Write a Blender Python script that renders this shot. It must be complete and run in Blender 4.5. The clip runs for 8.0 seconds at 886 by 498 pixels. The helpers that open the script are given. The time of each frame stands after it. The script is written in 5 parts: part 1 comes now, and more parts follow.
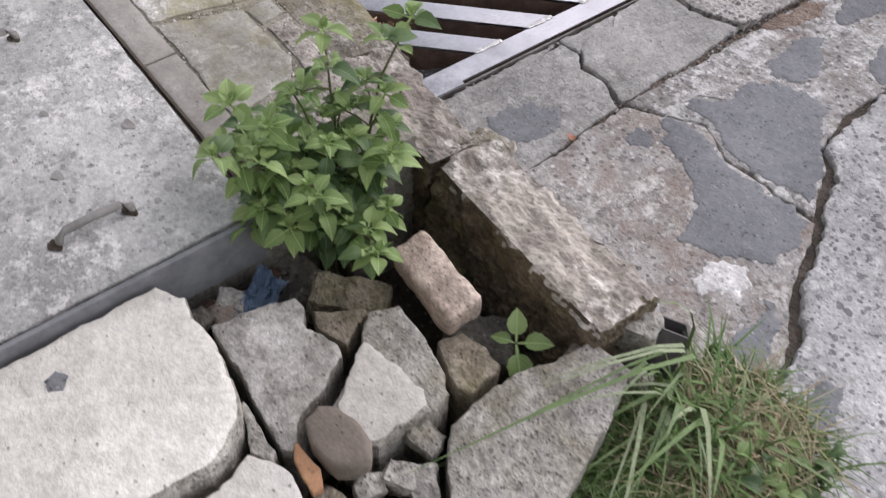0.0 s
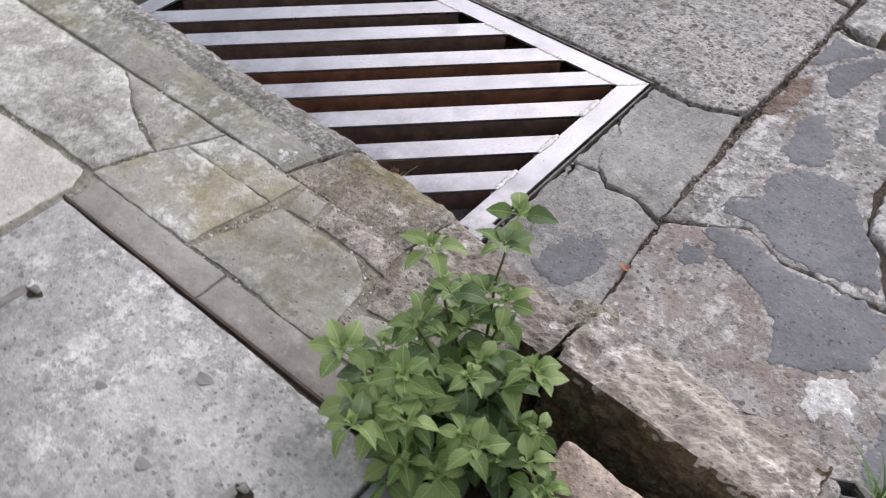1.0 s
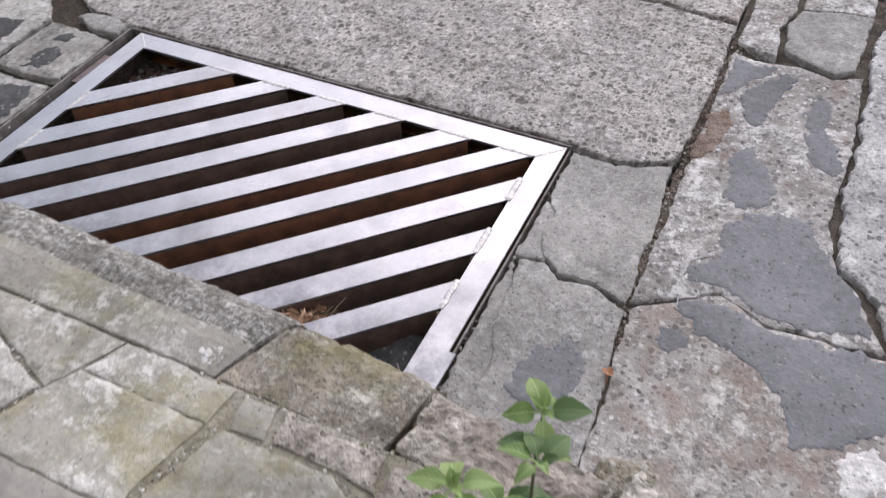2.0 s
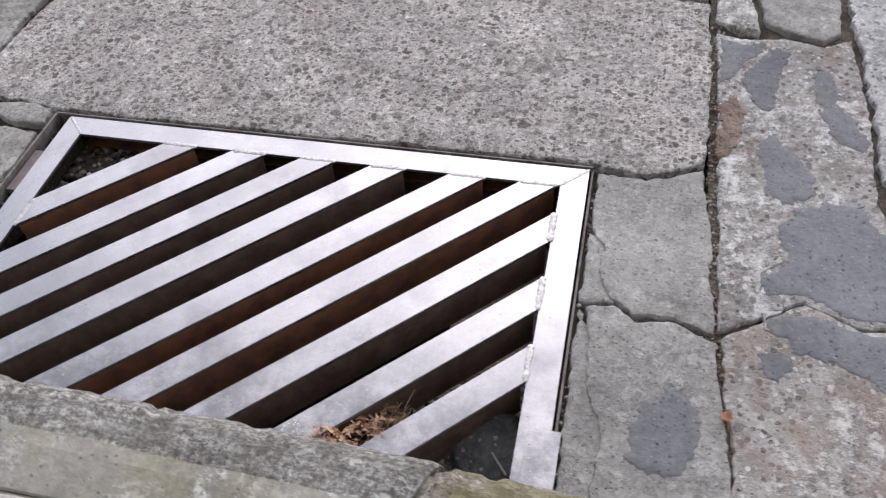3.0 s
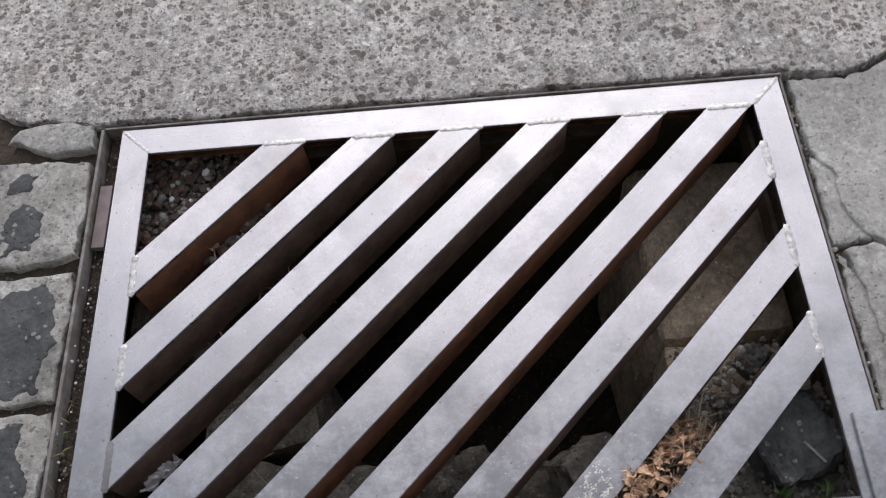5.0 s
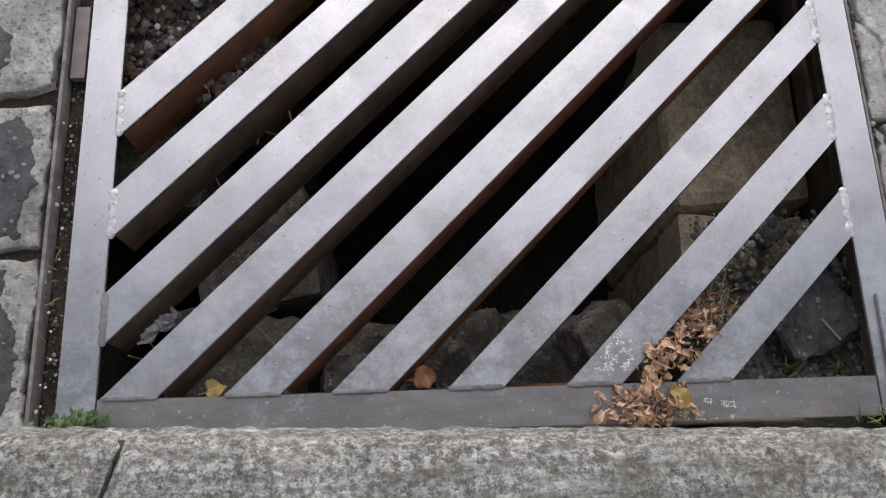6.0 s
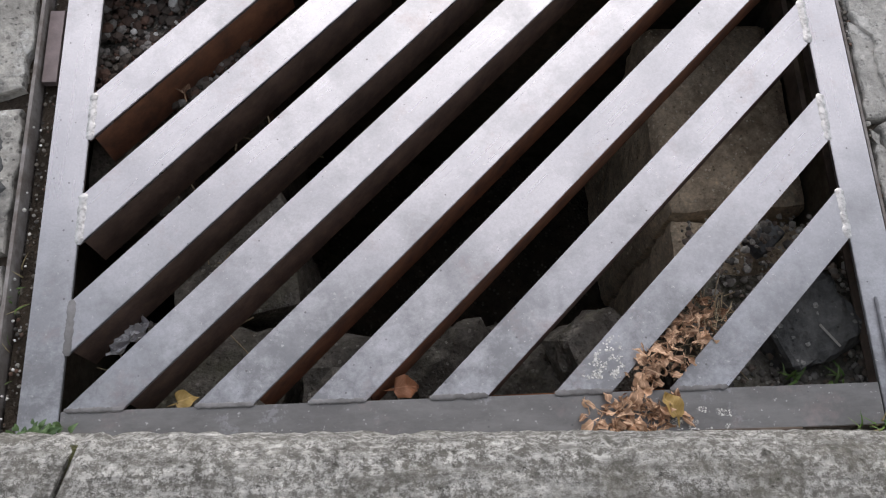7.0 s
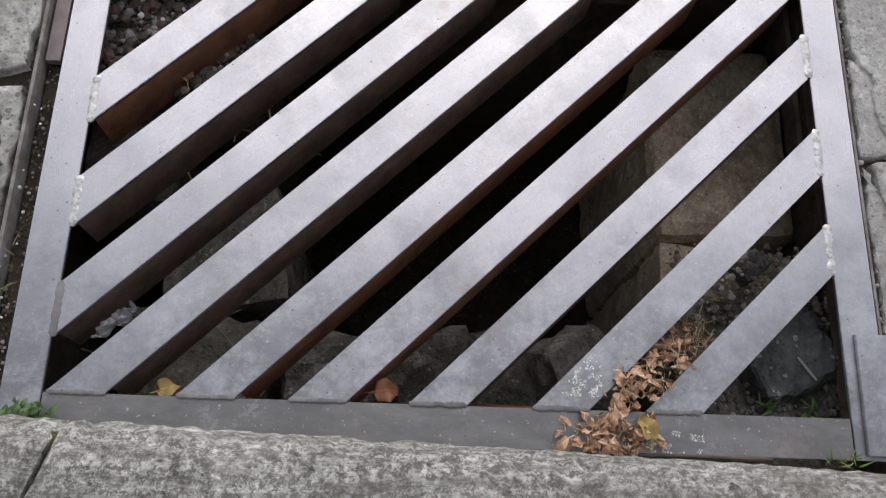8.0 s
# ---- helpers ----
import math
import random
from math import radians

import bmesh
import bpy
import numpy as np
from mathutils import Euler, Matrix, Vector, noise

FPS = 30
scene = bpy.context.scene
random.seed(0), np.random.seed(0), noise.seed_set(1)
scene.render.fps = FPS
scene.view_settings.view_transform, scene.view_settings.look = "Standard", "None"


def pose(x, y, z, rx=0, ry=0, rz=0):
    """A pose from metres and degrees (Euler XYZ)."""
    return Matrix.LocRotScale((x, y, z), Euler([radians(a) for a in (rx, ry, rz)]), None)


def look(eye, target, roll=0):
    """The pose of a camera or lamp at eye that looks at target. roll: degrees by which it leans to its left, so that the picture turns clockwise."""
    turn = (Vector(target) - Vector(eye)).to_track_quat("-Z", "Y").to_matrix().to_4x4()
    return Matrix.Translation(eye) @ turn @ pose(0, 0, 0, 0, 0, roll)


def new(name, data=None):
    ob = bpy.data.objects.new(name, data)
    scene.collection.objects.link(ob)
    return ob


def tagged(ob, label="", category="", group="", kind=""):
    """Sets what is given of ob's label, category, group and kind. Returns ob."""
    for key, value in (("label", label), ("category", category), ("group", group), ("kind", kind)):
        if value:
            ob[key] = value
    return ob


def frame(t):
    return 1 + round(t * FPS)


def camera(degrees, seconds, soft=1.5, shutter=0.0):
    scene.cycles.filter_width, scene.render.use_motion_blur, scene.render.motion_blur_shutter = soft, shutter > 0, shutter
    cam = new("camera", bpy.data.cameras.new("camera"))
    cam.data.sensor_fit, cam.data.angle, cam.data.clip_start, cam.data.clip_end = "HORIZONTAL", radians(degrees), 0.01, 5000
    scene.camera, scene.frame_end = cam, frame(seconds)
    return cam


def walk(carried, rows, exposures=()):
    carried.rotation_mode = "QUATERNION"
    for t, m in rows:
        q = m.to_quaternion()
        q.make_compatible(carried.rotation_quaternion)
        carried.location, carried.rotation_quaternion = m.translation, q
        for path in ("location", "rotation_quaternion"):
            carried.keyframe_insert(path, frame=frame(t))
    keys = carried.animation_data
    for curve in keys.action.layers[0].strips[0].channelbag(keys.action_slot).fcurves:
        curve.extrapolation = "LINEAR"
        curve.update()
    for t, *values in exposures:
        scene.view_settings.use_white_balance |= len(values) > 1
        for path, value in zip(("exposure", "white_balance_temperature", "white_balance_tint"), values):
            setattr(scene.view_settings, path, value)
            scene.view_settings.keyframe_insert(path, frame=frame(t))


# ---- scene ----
cam = camera(55.0, 8.0, soft=1.15, shutter=0.25)
PATH = [
    (0, (2.112, -1.436, 1.162), (1.174, -0.628, -0.408), 3.6),
    (0.5, (1.917, -1.442, 1.18), (1.009, -0.558, -0.367), 5.0),
    (1, (1.745, -1.483, 1.189), (0.896, -0.443, -0.293), 1.1),
    (1.5, (1.645, -1.443, 1.188), (0.93, -0.319, -0.304), -1.9),
    (2, (1.49, -1.314, 1.166), (0.858, -0.085, -0.279), -2.3),
    (2.2, (1.407, -1.269, 1.159), (0.871, 0.005, -0.288), -0.4),
    (3.3, (1.026, -1.146, 1.191), (0.692, 0.085, -0.349), -6.0),
    (3.5, (0.952, -1.09, 1.199), (0.627, 0.105, -0.373), -6.1),
    (4, (0.821, -1.0, 1.207), (0.558, 0.113, -0.433), -4.5),
    (4.2, (0.763, -0.982, 1.218), (0.542, 0.114, -0.44), -4.3),
    (5.3, (0.496, -0.807, 1.18), (0.471, 0.02, -0.641), -7.1),
    (5.5, (0.474, -0.781, 1.169), (0.469, -0.04, -0.689), -3.6),
    (6, (0.433, -0.796, 1.137), (0.483, -0.226, -0.779), 3.2),
    (6.5, (0.432, -0.822, 1.104), (0.483, -0.189, -0.793), 2.4),
    (7, (0.46, -0.826, 1.081), (0.509, -0.173, -0.809), 2.2),
    (7.5, (0.474, -0.817, 1.081), (0.532, -0.181, -0.814), 3.5),
    (8, (0.46, -0.806, 1.099), (0.531, -0.176, -0.798), 8.4),
]
walk(cam, [(t, look(eye, target, roll)) for t, eye, target, roll in PATH], [(0, 0.75, 6590, 14.5), (1, 0.71, 6590, 14.5), (2.2, 0.79, 6570, 14), (3.5, 0.56, 6520, 12), (4.2, 0.53, 6520, 11), (5.3, 0.61, 6590, 9.5), (8, 0.61, 6600, 9)])


import mathutils.geometry

# ---- world and light: an overcast day over a street ----
world = bpy.data.worlds.new("overcast_sky")
scene.world = world
world.use_nodes = True
wn = world.node_tree.nodes
wl = world.node_tree.links
sky = wn.new("ShaderNodeTexSky")
sky.sky_type = "NISHITA"
sky.sun_disc = False
sky.sun_elevation = radians(38)
sky.sun_rotation = radians(3)
sky.dust_density = 1.0
pale = wn.new("ShaderNodeHueSaturation")
pale.inputs["Saturation"].default_value = 0.34
wl.new(sky.outputs[0], pale.inputs["Color"])
wl.new(pale.outputs[0], wn["Background"].inputs["Color"])
wn["Background"].inputs["Strength"].default_value = 0.15
sun = new("sun", bpy.data.lights.new("sun", "SUN"))
sun.data.energy = 0.6
sun.data.angle = radians(80)
sun.data.color = (1.0, 0.87, 0.885)
sun.matrix_world = look((0.75, 6.0, 4.3), (0.5, 0.0, 0.0))


# ---- materials ----
class Nodes:
    """A short hand for node trees."""

    def __init__(self, name):
        self.mat = bpy.data.materials.new(name)
        self.mat.use_nodes = True
        self.tree = self.mat.node_tree
        self.out = self.tree.nodes["Material Output"]
        self.bsdf = self.tree.nodes["Principled BSDF"]
        coord = self.tree.nodes.new("ShaderNodeTexCoord")
        self.co = coord.outputs["Object"]

    def node(self, kind, **inputs):
        n = self.tree.nodes.new(kind)
        for k, v in inputs.items():
            self.put(n.inputs[k], v)
        return n

    def put(self, socket, v):
        if isinstance(v, bpy.types.NodeSocket):
            self.tree.links.new(v, socket)
        elif isinstance(v, tuple) and len(v) == 3 and socket.type == "RGBA":
            socket.default_value = (*v, 1.0)
        else:
            socket.default_value = v

    def mapped(self, scale, turn=0.0):
        m = self.node("ShaderNodeMapping", Vector=self.co)
        m.vector_type = "TEXTURE"
        m.inputs["Scale"].default_value = tuple(1 / v for v in scale)
        m.inputs["Rotation"].default_value = (0, 0, radians(turn))
        return m.outputs[0]

    def noise(self, scale, detail=4.0, rough=0.6, co=None):
        n = self.node("ShaderNodeTexNoise", Vector=co or self.co, Scale=scale, Detail=detail, Roughness=rough)
        return n.outputs["Fac"]

    def cells(self, scale, co=None):
        n = self.node("ShaderNodeTexVoronoi", Vector=co or self.co, Scale=scale)
        return n.outputs["Distance"], n.outputs["Color"]

    def span(self, v, a, b, c=0.0, d=1.0):
        n = self.node("ShaderNodeMapRange", Value=v)
        for k, x in zip(("From Min", "From Max", "To Min", "To Max"), (a, b, c, d)):
            n.inputs[k].default_value = x
        return n.outputs[0]

    def maths(self, op, a, b):
        n = self.tree.nodes.new("ShaderNodeMath")
        n.operation = op
        self.put(n.inputs[0], a)
        self.put(n.inputs[1], b)
        return n.outputs[0]

    def mix(self, f, a, b):
        n = self.tree.nodes.new("ShaderNodeMix")
        n.data_type = "RGBA"
        self.put(n.inputs["Factor"], f)
        self.put(n.inputs[6], a)
        self.put(n.inputs[7], b)
        return n.outputs[2]

    def red(self, colour):
        n = self.node("ShaderNodeSeparateColor", Color=colour)
        return n.outputs[0], n.outputs[1]

    def piece(self):
        return self.tree.nodes.new("ShaderNodeObjectInfo").outputs["Random"]

    def island(self):
        return self.tree.nodes.new("ShaderNodeNewGeometry").outputs["Random Per Island"]

    def done(self, colour, rough=0.9, metal=0.0, bump=None, depth=0.003, strength=0.6, spec=0.3):
        self.put(self.bsdf.inputs["Base Color"], colour)
        self.put(self.bsdf.inputs["Roughness"], rough)
        self.put(self.bsdf.inputs["Metallic"], metal)
        self.put(self.bsdf.inputs["Specular IOR Level"], spec)
        if bump is not None:
            b = self.node("ShaderNodeBump", Height=bump, Strength=strength, Distance=depth)
            self.tree.links.new(b.outputs[0], self.bsdf.inputs["Normal"])
        return self.mat


def concrete(name, light, dark, stones=(), stain=None, stain_share=0.5, pits=0.4, moss=None, depth=0.004, vary=0.12, rugged=0.8, streak=1.0, flecks=None, bloom=None):
    """Weathered concrete: blotches, sand grain, exposed stones, stains and moss."""
    n = Nodes(name)
    blotch = n.noise(5.5, 5, 0.62)
    grain = n.noise(140, 3, 0.7)
    mid = n.noise(28, 4, 0.65)
    scale = n.maths("ADD", n.maths("MULTIPLY", blotch, 0.5), n.maths("MULTIPLY", n.noise(19, 6, 0.72), 0.5))
    colour = n.mix(n.span(scale, 0.40, 0.60), dark, light)
    colour = n.mix(n.span(mid, 0.45, 0.7, 0.0, 0.5), colour, light)
    height = n.maths("ADD", n.maths("MULTIPLY", grain, 0.5), mid)
    for k, (c, scale, share) in enumerate(stones):
        warp = n.node("ShaderNodeVectorMath", **{})
        warp.operation = "ADD"
        jig = n.node("ShaderNodeTexNoise", Vector=n.co, Scale=scale * 1.2, Detail=3.0)
        sc = n.node("ShaderNodeVectorMath")
        sc.operation = "SCALE"
        n.put(sc.inputs[0], jig.outputs["Color"])
        sc.inputs["Scale"].default_value = 0.75 / scale
        n.put(warp.inputs[0], n.co)
        n.put(warp.inputs[1], sc.outputs[0])
        far, tint = n.cells(scale, warp.outputs[0])
        r, g = n.red(tint)
        size = n.maths("ADD", far, n.maths("MULTIPLY", g, 0.2))
        here = n.maths("MULTIPLY", n.span(size, 0.55, 0.47), n.span(r, 1 - share, 1 - share + 0.02))
        shade = n.mix(g, c, tuple(0.72 * v + 0.28 * w for v, w in zip(c, light)))
        colour = n.mix(n.maths("MULTIPLY", here, 0.95), colour, shade)
        height = n.maths("ADD", height, n.maths("MULTIPLY", here, 0.35))
    if pits:
        far, tint = n.cells(170)
        r, g = n.red(tint)
        hole = n.maths("MULTIPLY", n.span(far, 0.42, 0.25), n.span(r, 1 - 0.35 * pits, 1.0))
        colour = n.mix(n.maths("MULTIPLY", hole, 0.42), colour, tuple(0.35 * v for v in dark))
        height = n.maths("SUBTRACT", height, hole)
    if stain:
        patch = n.noise(9, 6, 0.75, n.mapped((1 / streak, streak, streak)))
        colour = n.mix(n.span(patch, 0.62 - 0.25 * stain_share, 0.74 - 0.2 * stain_share, 0.0, 0.8), colour, stain)
    if flecks:
        grit = n.noise(105, 8, 0.9)
        cluster = n.span(n.noise(24, 7, 0.8, n.mapped((1 / streak, streak, streak))), 0.40, 0.55, 0.28, 1.0)
        colour = n.mix(n.maths("MULTIPLY", n.span(grit, 0.48, 0.52, 0.0, 0.95), cluster), colour, flecks)
        colour = n.mix(n.span(n.noise(48, 6, 0.8), 0.56, 0.62, 0.0, 0.45), colour, tuple(0.5 * v for v in dark))
        height = n.maths("ADD", height, grit)
    if bloom:
        lime = n.maths("MULTIPLY", n.span(n.noise(26, 7, 0.82), 0.47, 0.54), n.span(n.noise(6.1, 5, 0.7), 0.47, 0.57))
        colour = n.mix(n.maths("MULTIPLY", lime, 0.85), colour, bloom)
        height = n.maths("ADD", height, n.maths("MULTIPLY", lime, 0.4))
        smudge = n.maths("MULTIPLY", n.span(n.noise(17, 7, 0.8), 0.52, 0.62), n.span(n.noise(4.3, 4, 0.7), 0.47, 0.6))
        colour = n.mix(n.maths("MULTIPLY", smudge, 0.6), colour, tuple(0.6 * v for v in dark))
    if moss:
        patch = n.noise(7.3, 5, 0.7, n.mapped((1, 1, 2.2)))
        colour = n.mix(n.span(patch, 0.5, 0.68, 0.0, 0.75), colour, moss)
    tone = n.span(n.piece(), 0, 1, 1 - vary, 1 + vary)
    speck = n.maths("MULTIPLY", n.span(grain, 0.3, 0.72, 1 - 0.25 * rugged, 1 + 0.22 * rugged), n.span(n.noise(62, 4, 0.75), 0.32, 0.7, 1 - 0.28 * rugged, 1 + 0.24 * rugged))
    cloud = n.span(n.noise(2.6, 4, 0.6), 0.3, 0.7, 0.82, 1.16)
    tone = n.maths("MULTIPLY", n.maths("MULTIPLY", tone, speck), cloud)
    h = n.node("ShaderNodeHueSaturation", Color=colour, Value=tone)
    return n.done(h.outputs[0], n.span(mid, 0.3, 0.7, 0.97, 0.8), bump=height, depth=depth, strength=0.75)


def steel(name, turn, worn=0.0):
    """Bare mill steel, brushed along its length, with dull and lime spots, painted dimmer kerbwards."""
    n = Nodes(name)
    streak = n.noise(1.0, 4, 0.6, n.mapped((5, 150, 60), turn))
    scratch = n.noise(1.0, 5, 0.75, n.mapped((14, 420, 90), turn))
    cloud = n.maths("ADD", n.maths("MULTIPLY", n.noise(4.5, 5, 0.65), 0.75), n.maths("MULTIPLY", n.noise(1.0, 5, 0.7, n.mapped((7, 22, 7), turn)), 0.25))
    spots = n.noise(46, 6, 0.75)
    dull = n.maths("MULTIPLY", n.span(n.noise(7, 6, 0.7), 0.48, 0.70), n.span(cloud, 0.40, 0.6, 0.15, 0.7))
    # Dirt near the kerb, which also paints in the bars' darker reflection there.
    kerbside_dim = n.span(n.node("ShaderNodeSeparateXYZ", Vector=n.co).outputs[1], -0.36, -0.68, worn, max(1.2, worn))
    dirt = n.maths("MULTIPLY", kerbside_dim, n.span(n.noise(11, 7, 0.8), 0.38, 0.58))
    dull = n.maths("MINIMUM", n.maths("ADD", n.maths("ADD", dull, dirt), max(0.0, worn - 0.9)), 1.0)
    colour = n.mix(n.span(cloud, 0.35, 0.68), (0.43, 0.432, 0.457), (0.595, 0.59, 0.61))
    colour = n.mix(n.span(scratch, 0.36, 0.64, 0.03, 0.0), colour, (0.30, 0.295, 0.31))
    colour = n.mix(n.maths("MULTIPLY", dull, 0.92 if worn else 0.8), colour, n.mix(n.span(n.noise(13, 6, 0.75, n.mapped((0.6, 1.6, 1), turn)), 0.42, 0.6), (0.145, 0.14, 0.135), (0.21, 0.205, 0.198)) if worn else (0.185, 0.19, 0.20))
    colour = n.mix(n.span(spots, 0.66, 0.72, 0, 0.6), colour, (0.17, 0.165, 0.18))
    colour = n.mix(n.span(n.noise(6, 7, 0.8), 0.56, 0.70, 0, 0.5), colour, (0.38, 0.30, 0.29))
    colour = n.mix(n.span(n.noise(320, 3, 0.8), 0.40, 0.62, 0.0, 0.2), colour, (0.22, 0.22, 0.23))
    colour = n.mix(n.span(n.noise(150, 3, 0.7), 0.65, 0.71, 0, 0.7), colour, (0.62, 0.61, 0.6))
    far, tint = n.cells(95)
    dot, _ = n.red(tint)
    colour = n.mix(n.maths("MULTIPLY", n.span(far, 0.16, 0.10), n.span(dot, 0.90, 0.92, 0.0, 0.75)), colour, (0.13, 0.125, 0.13))
    nick = n.span(n.noise(1.0, 3, 0.6, n.mapped((240, 26, 26), turn)), 0.70, 0.74, 0.0, 0.35)
    colour = n.mix(nick, colour, (0.24, 0.235, 0.24))
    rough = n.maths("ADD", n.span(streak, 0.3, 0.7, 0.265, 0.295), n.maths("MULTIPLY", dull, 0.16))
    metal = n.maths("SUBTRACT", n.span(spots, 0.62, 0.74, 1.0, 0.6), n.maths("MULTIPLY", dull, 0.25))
    return n.done(colour, rough, metal, bump=n.maths("ADD", streak, n.maths("MULTIPLY", spots, 0.8)), depth=0.0005, strength=0.025, spec=0.5)


def rust(name, a, b):
    n = Nodes(name)
    v = n.noise(22, 6, 0.7)
    w = n.noise(120, 3, 0.6)
    return n.done(n.mix(n.span(v, 0.35, 0.65), a, b), 0.75, 0.35, bump=n.maths("ADD", v, w), depth=0.001, strength=0.6)


def earth(name, a, b):
    n = Nodes(name)
    v = n.noise(16, 6, 0.7)
    w = n.noise(90, 4, 0.75)
    far, tint = n.cells(110)
    r, g = n.red(tint)
    crumb = n.maths("MULTIPLY", n.span(far, 0.45, 0.3), n.span(r, 0.72, 0.75))
    c = n.mix(n.span(v, 0.35, 0.65), a, b)
    c = n.mix(n.maths("MULTIPLY", crumb, 0.5), c, (0.24, 0.22, 0.19))
    return n.done(c, 0.95, bump=n.maths("ADD", n.maths("MULTIPLY", v, 2.0), n.maths("ADD", w, crumb)), depth=0.012, strength=0.9)


def leafy(name, a, b, through_light=0.35, gloss=0.45):
    """A leaf blade that lets some light through, each blade a little different."""
    n = Nodes(name)
    c = n.mix(n.maths("ADD", n.maths("MULTIPLY", n.piece(), 0.75), n.maths("MULTIPLY", n.noise(60, 3), 0.3)), a, b)
    sep = n.node("ShaderNodeSeparateXYZ", Vector=n.co)
    across = n.maths("ABSOLUTE", sep.outputs[1], 0.0)
    vein = n.maths("ADD", n.span(across, 0.0, 0.0011, 0.6, 0.0), n.span(n.maths("FRACT", n.maths("ADD", n.maths("MULTIPLY", sep.outputs[0], 170.0), n.maths("MULTIPLY", across, -190.0)), 0.0), 0.0, 0.18, 0.3, 0.0))
    c = n.mix(vein, c, tuple(min(1.0, 1.5 * v + 0.05) for v in b))
    n.done(c, gloss, bump=n.noise(150, 3), depth=0.001, strength=0.4, spec=0.4)
    t = n.node("ShaderNodeBsdfTranslucent", Color=c)
    m = n.node("ShaderNodeMixShader", Fac=through_light)
    n.tree.links.new(n.bsdf.outputs[0], m.inputs[1])
    n.tree.links.new(t.outputs[0], m.inputs[2])
    n.tree.links.new(m.outputs[0], n.out.inputs["Surface"])
    return n.mat


def crumbs(name, colours, rough=0.85):
    """Loose small pieces, each with a colour of its own."""
    n = Nodes(name)
    v = n.island()
    c = colours[0]
    for k, other in enumerate(colours[1:]):
        a = (k + 1) / len(colours)
        c = n.mix(n.span(v, a - 0.01, a + 0.01), c, other)
    w = n.noise(120, 4, 0.7)
    c = n.mix(n.span(w, 0.4, 0.7, 0, 0.4), c, tuple(0.5 * x for x in colours[0]))
    return n.done(c, rough, bump=w, depth=0.002, strength=0.6)


M_AGG = concrete("exposed_aggregate", (0.69, 0.65, 0.622), (0.47, 0.44, 0.42), stones=[((0.20, 0.18, 0.16), 150, 0.30), ((0.19, 0.175, 0.155), 92, 0.36), ((0.76, 0.735, 0.7), 130, 0.16), ((0.17, 0.155, 0.14), 60, 0.28), ((0.22, 0.2, 0.185), 42, 0.10)], stain=(0.30, 0.245, 0.21), stain_share=0.3, pits=1.0, rugged=1.15, depth=0.012, bloom=(0.78, 0.755, 0.725))
M_ROADLIGHT = concrete("light_road_aggregate", (0.64, 0.635, 0.63), (0.39, 0.385, 0.385), stones=[((0.70, 0.69, 0.68), 80, 0.35), ((0.24, 0.24, 0.24), 62, 0.22), ((0.2, 0.2, 0.2), 115, 0.3)], pits=0.5, bloom=(0.8, 0.79, 0.78))
M_ROADMIX = concrete("patched_road_concrete", (0.48, 0.465, 0.445), (0.25, 0.23, 0.21), stones=[((0.22, 0.215, 0.21), 52, 0.45), ((0.66, 0.65, 0.64), 95, 0.25), ((0.12, 0.11, 0.105), 90, 0.25)], stain=(0.27, 0.215, 0.185), stain_share=0.36, pits=0.6, rugged=0.8, bloom=(0.8, 0.79, 0.77))
M_ROADBROWN = concrete("brown_stained_road", (0.48, 0.465, 0.445), (0.25, 0.23, 0.21), stones=[((0.22, 0.215, 0.21), 52, 0.45), ((0.66, 0.65, 0.64), 95, 0.25), ((0.12, 0.11, 0.105), 90, 0.25)], stain=(0.30, 0.245, 0.21), stain_share=0.7, pits=0.6, rugged=0.7, bloom=(0.62, 0.60, 0.57))
M_PAVER = concrete("smooth_grey_paver", (0.41, 0.40, 0.38), (0.285, 0.278, 0.262), stones=[((0.22, 0.21, 0.2), 150, 0.10)], stain=(0.54, 0.53, 0.5), stain_share=0.16, pits=0.6, rugged=0.75, bloom=(0.52, 0.51, 0.49))
M_SETT = concrete("road_block_with_tar", (0.48, 0.465, 0.43), (0.28, 0.27, 0.25), stones=[((0.17, 0.16, 0.15), 110, 0.2)], stain=(0.07, 0.075, 0.08), stain_share=0.42, pits=0.8, bloom=(0.6, 0.6, 0.58))
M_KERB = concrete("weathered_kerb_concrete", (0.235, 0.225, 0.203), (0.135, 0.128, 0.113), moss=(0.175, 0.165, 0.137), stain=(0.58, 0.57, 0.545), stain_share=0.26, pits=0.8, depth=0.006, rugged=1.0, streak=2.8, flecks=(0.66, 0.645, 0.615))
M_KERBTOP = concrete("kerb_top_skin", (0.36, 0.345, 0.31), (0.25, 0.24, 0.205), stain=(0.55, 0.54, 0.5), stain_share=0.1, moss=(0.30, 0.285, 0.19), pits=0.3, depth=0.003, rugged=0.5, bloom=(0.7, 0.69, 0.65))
M_KERBEND = concrete("mossy_brown_kerb", (0.43, 0.385, 0.32), (0.20, 0.18, 0.145), stones=[((0.5, 0.47, 0.42), 90, 0.2)], moss=(0.20, 0.185, 0.08), pits=1.0, depth=0.008, rugged=1.0, bloom=(0.7, 0.67, 0.6))
M_BROKEN = concrete("broken_kerb_concrete", (0.56, 0.52, 0.47), (0.22, 0.19, 0.155), stones=[((0.56, 0.53, 0.49), 70, 0.25), ((0.13, 0.11, 0.09), 70, 0.2)], stain=(0.095, 0.08, 0.055), stain_share=0.5, pits=0.8, depth=0.012, rugged=1.2)
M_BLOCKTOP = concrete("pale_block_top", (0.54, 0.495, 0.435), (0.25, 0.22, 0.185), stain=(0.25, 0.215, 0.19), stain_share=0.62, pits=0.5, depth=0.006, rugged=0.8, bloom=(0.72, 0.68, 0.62))
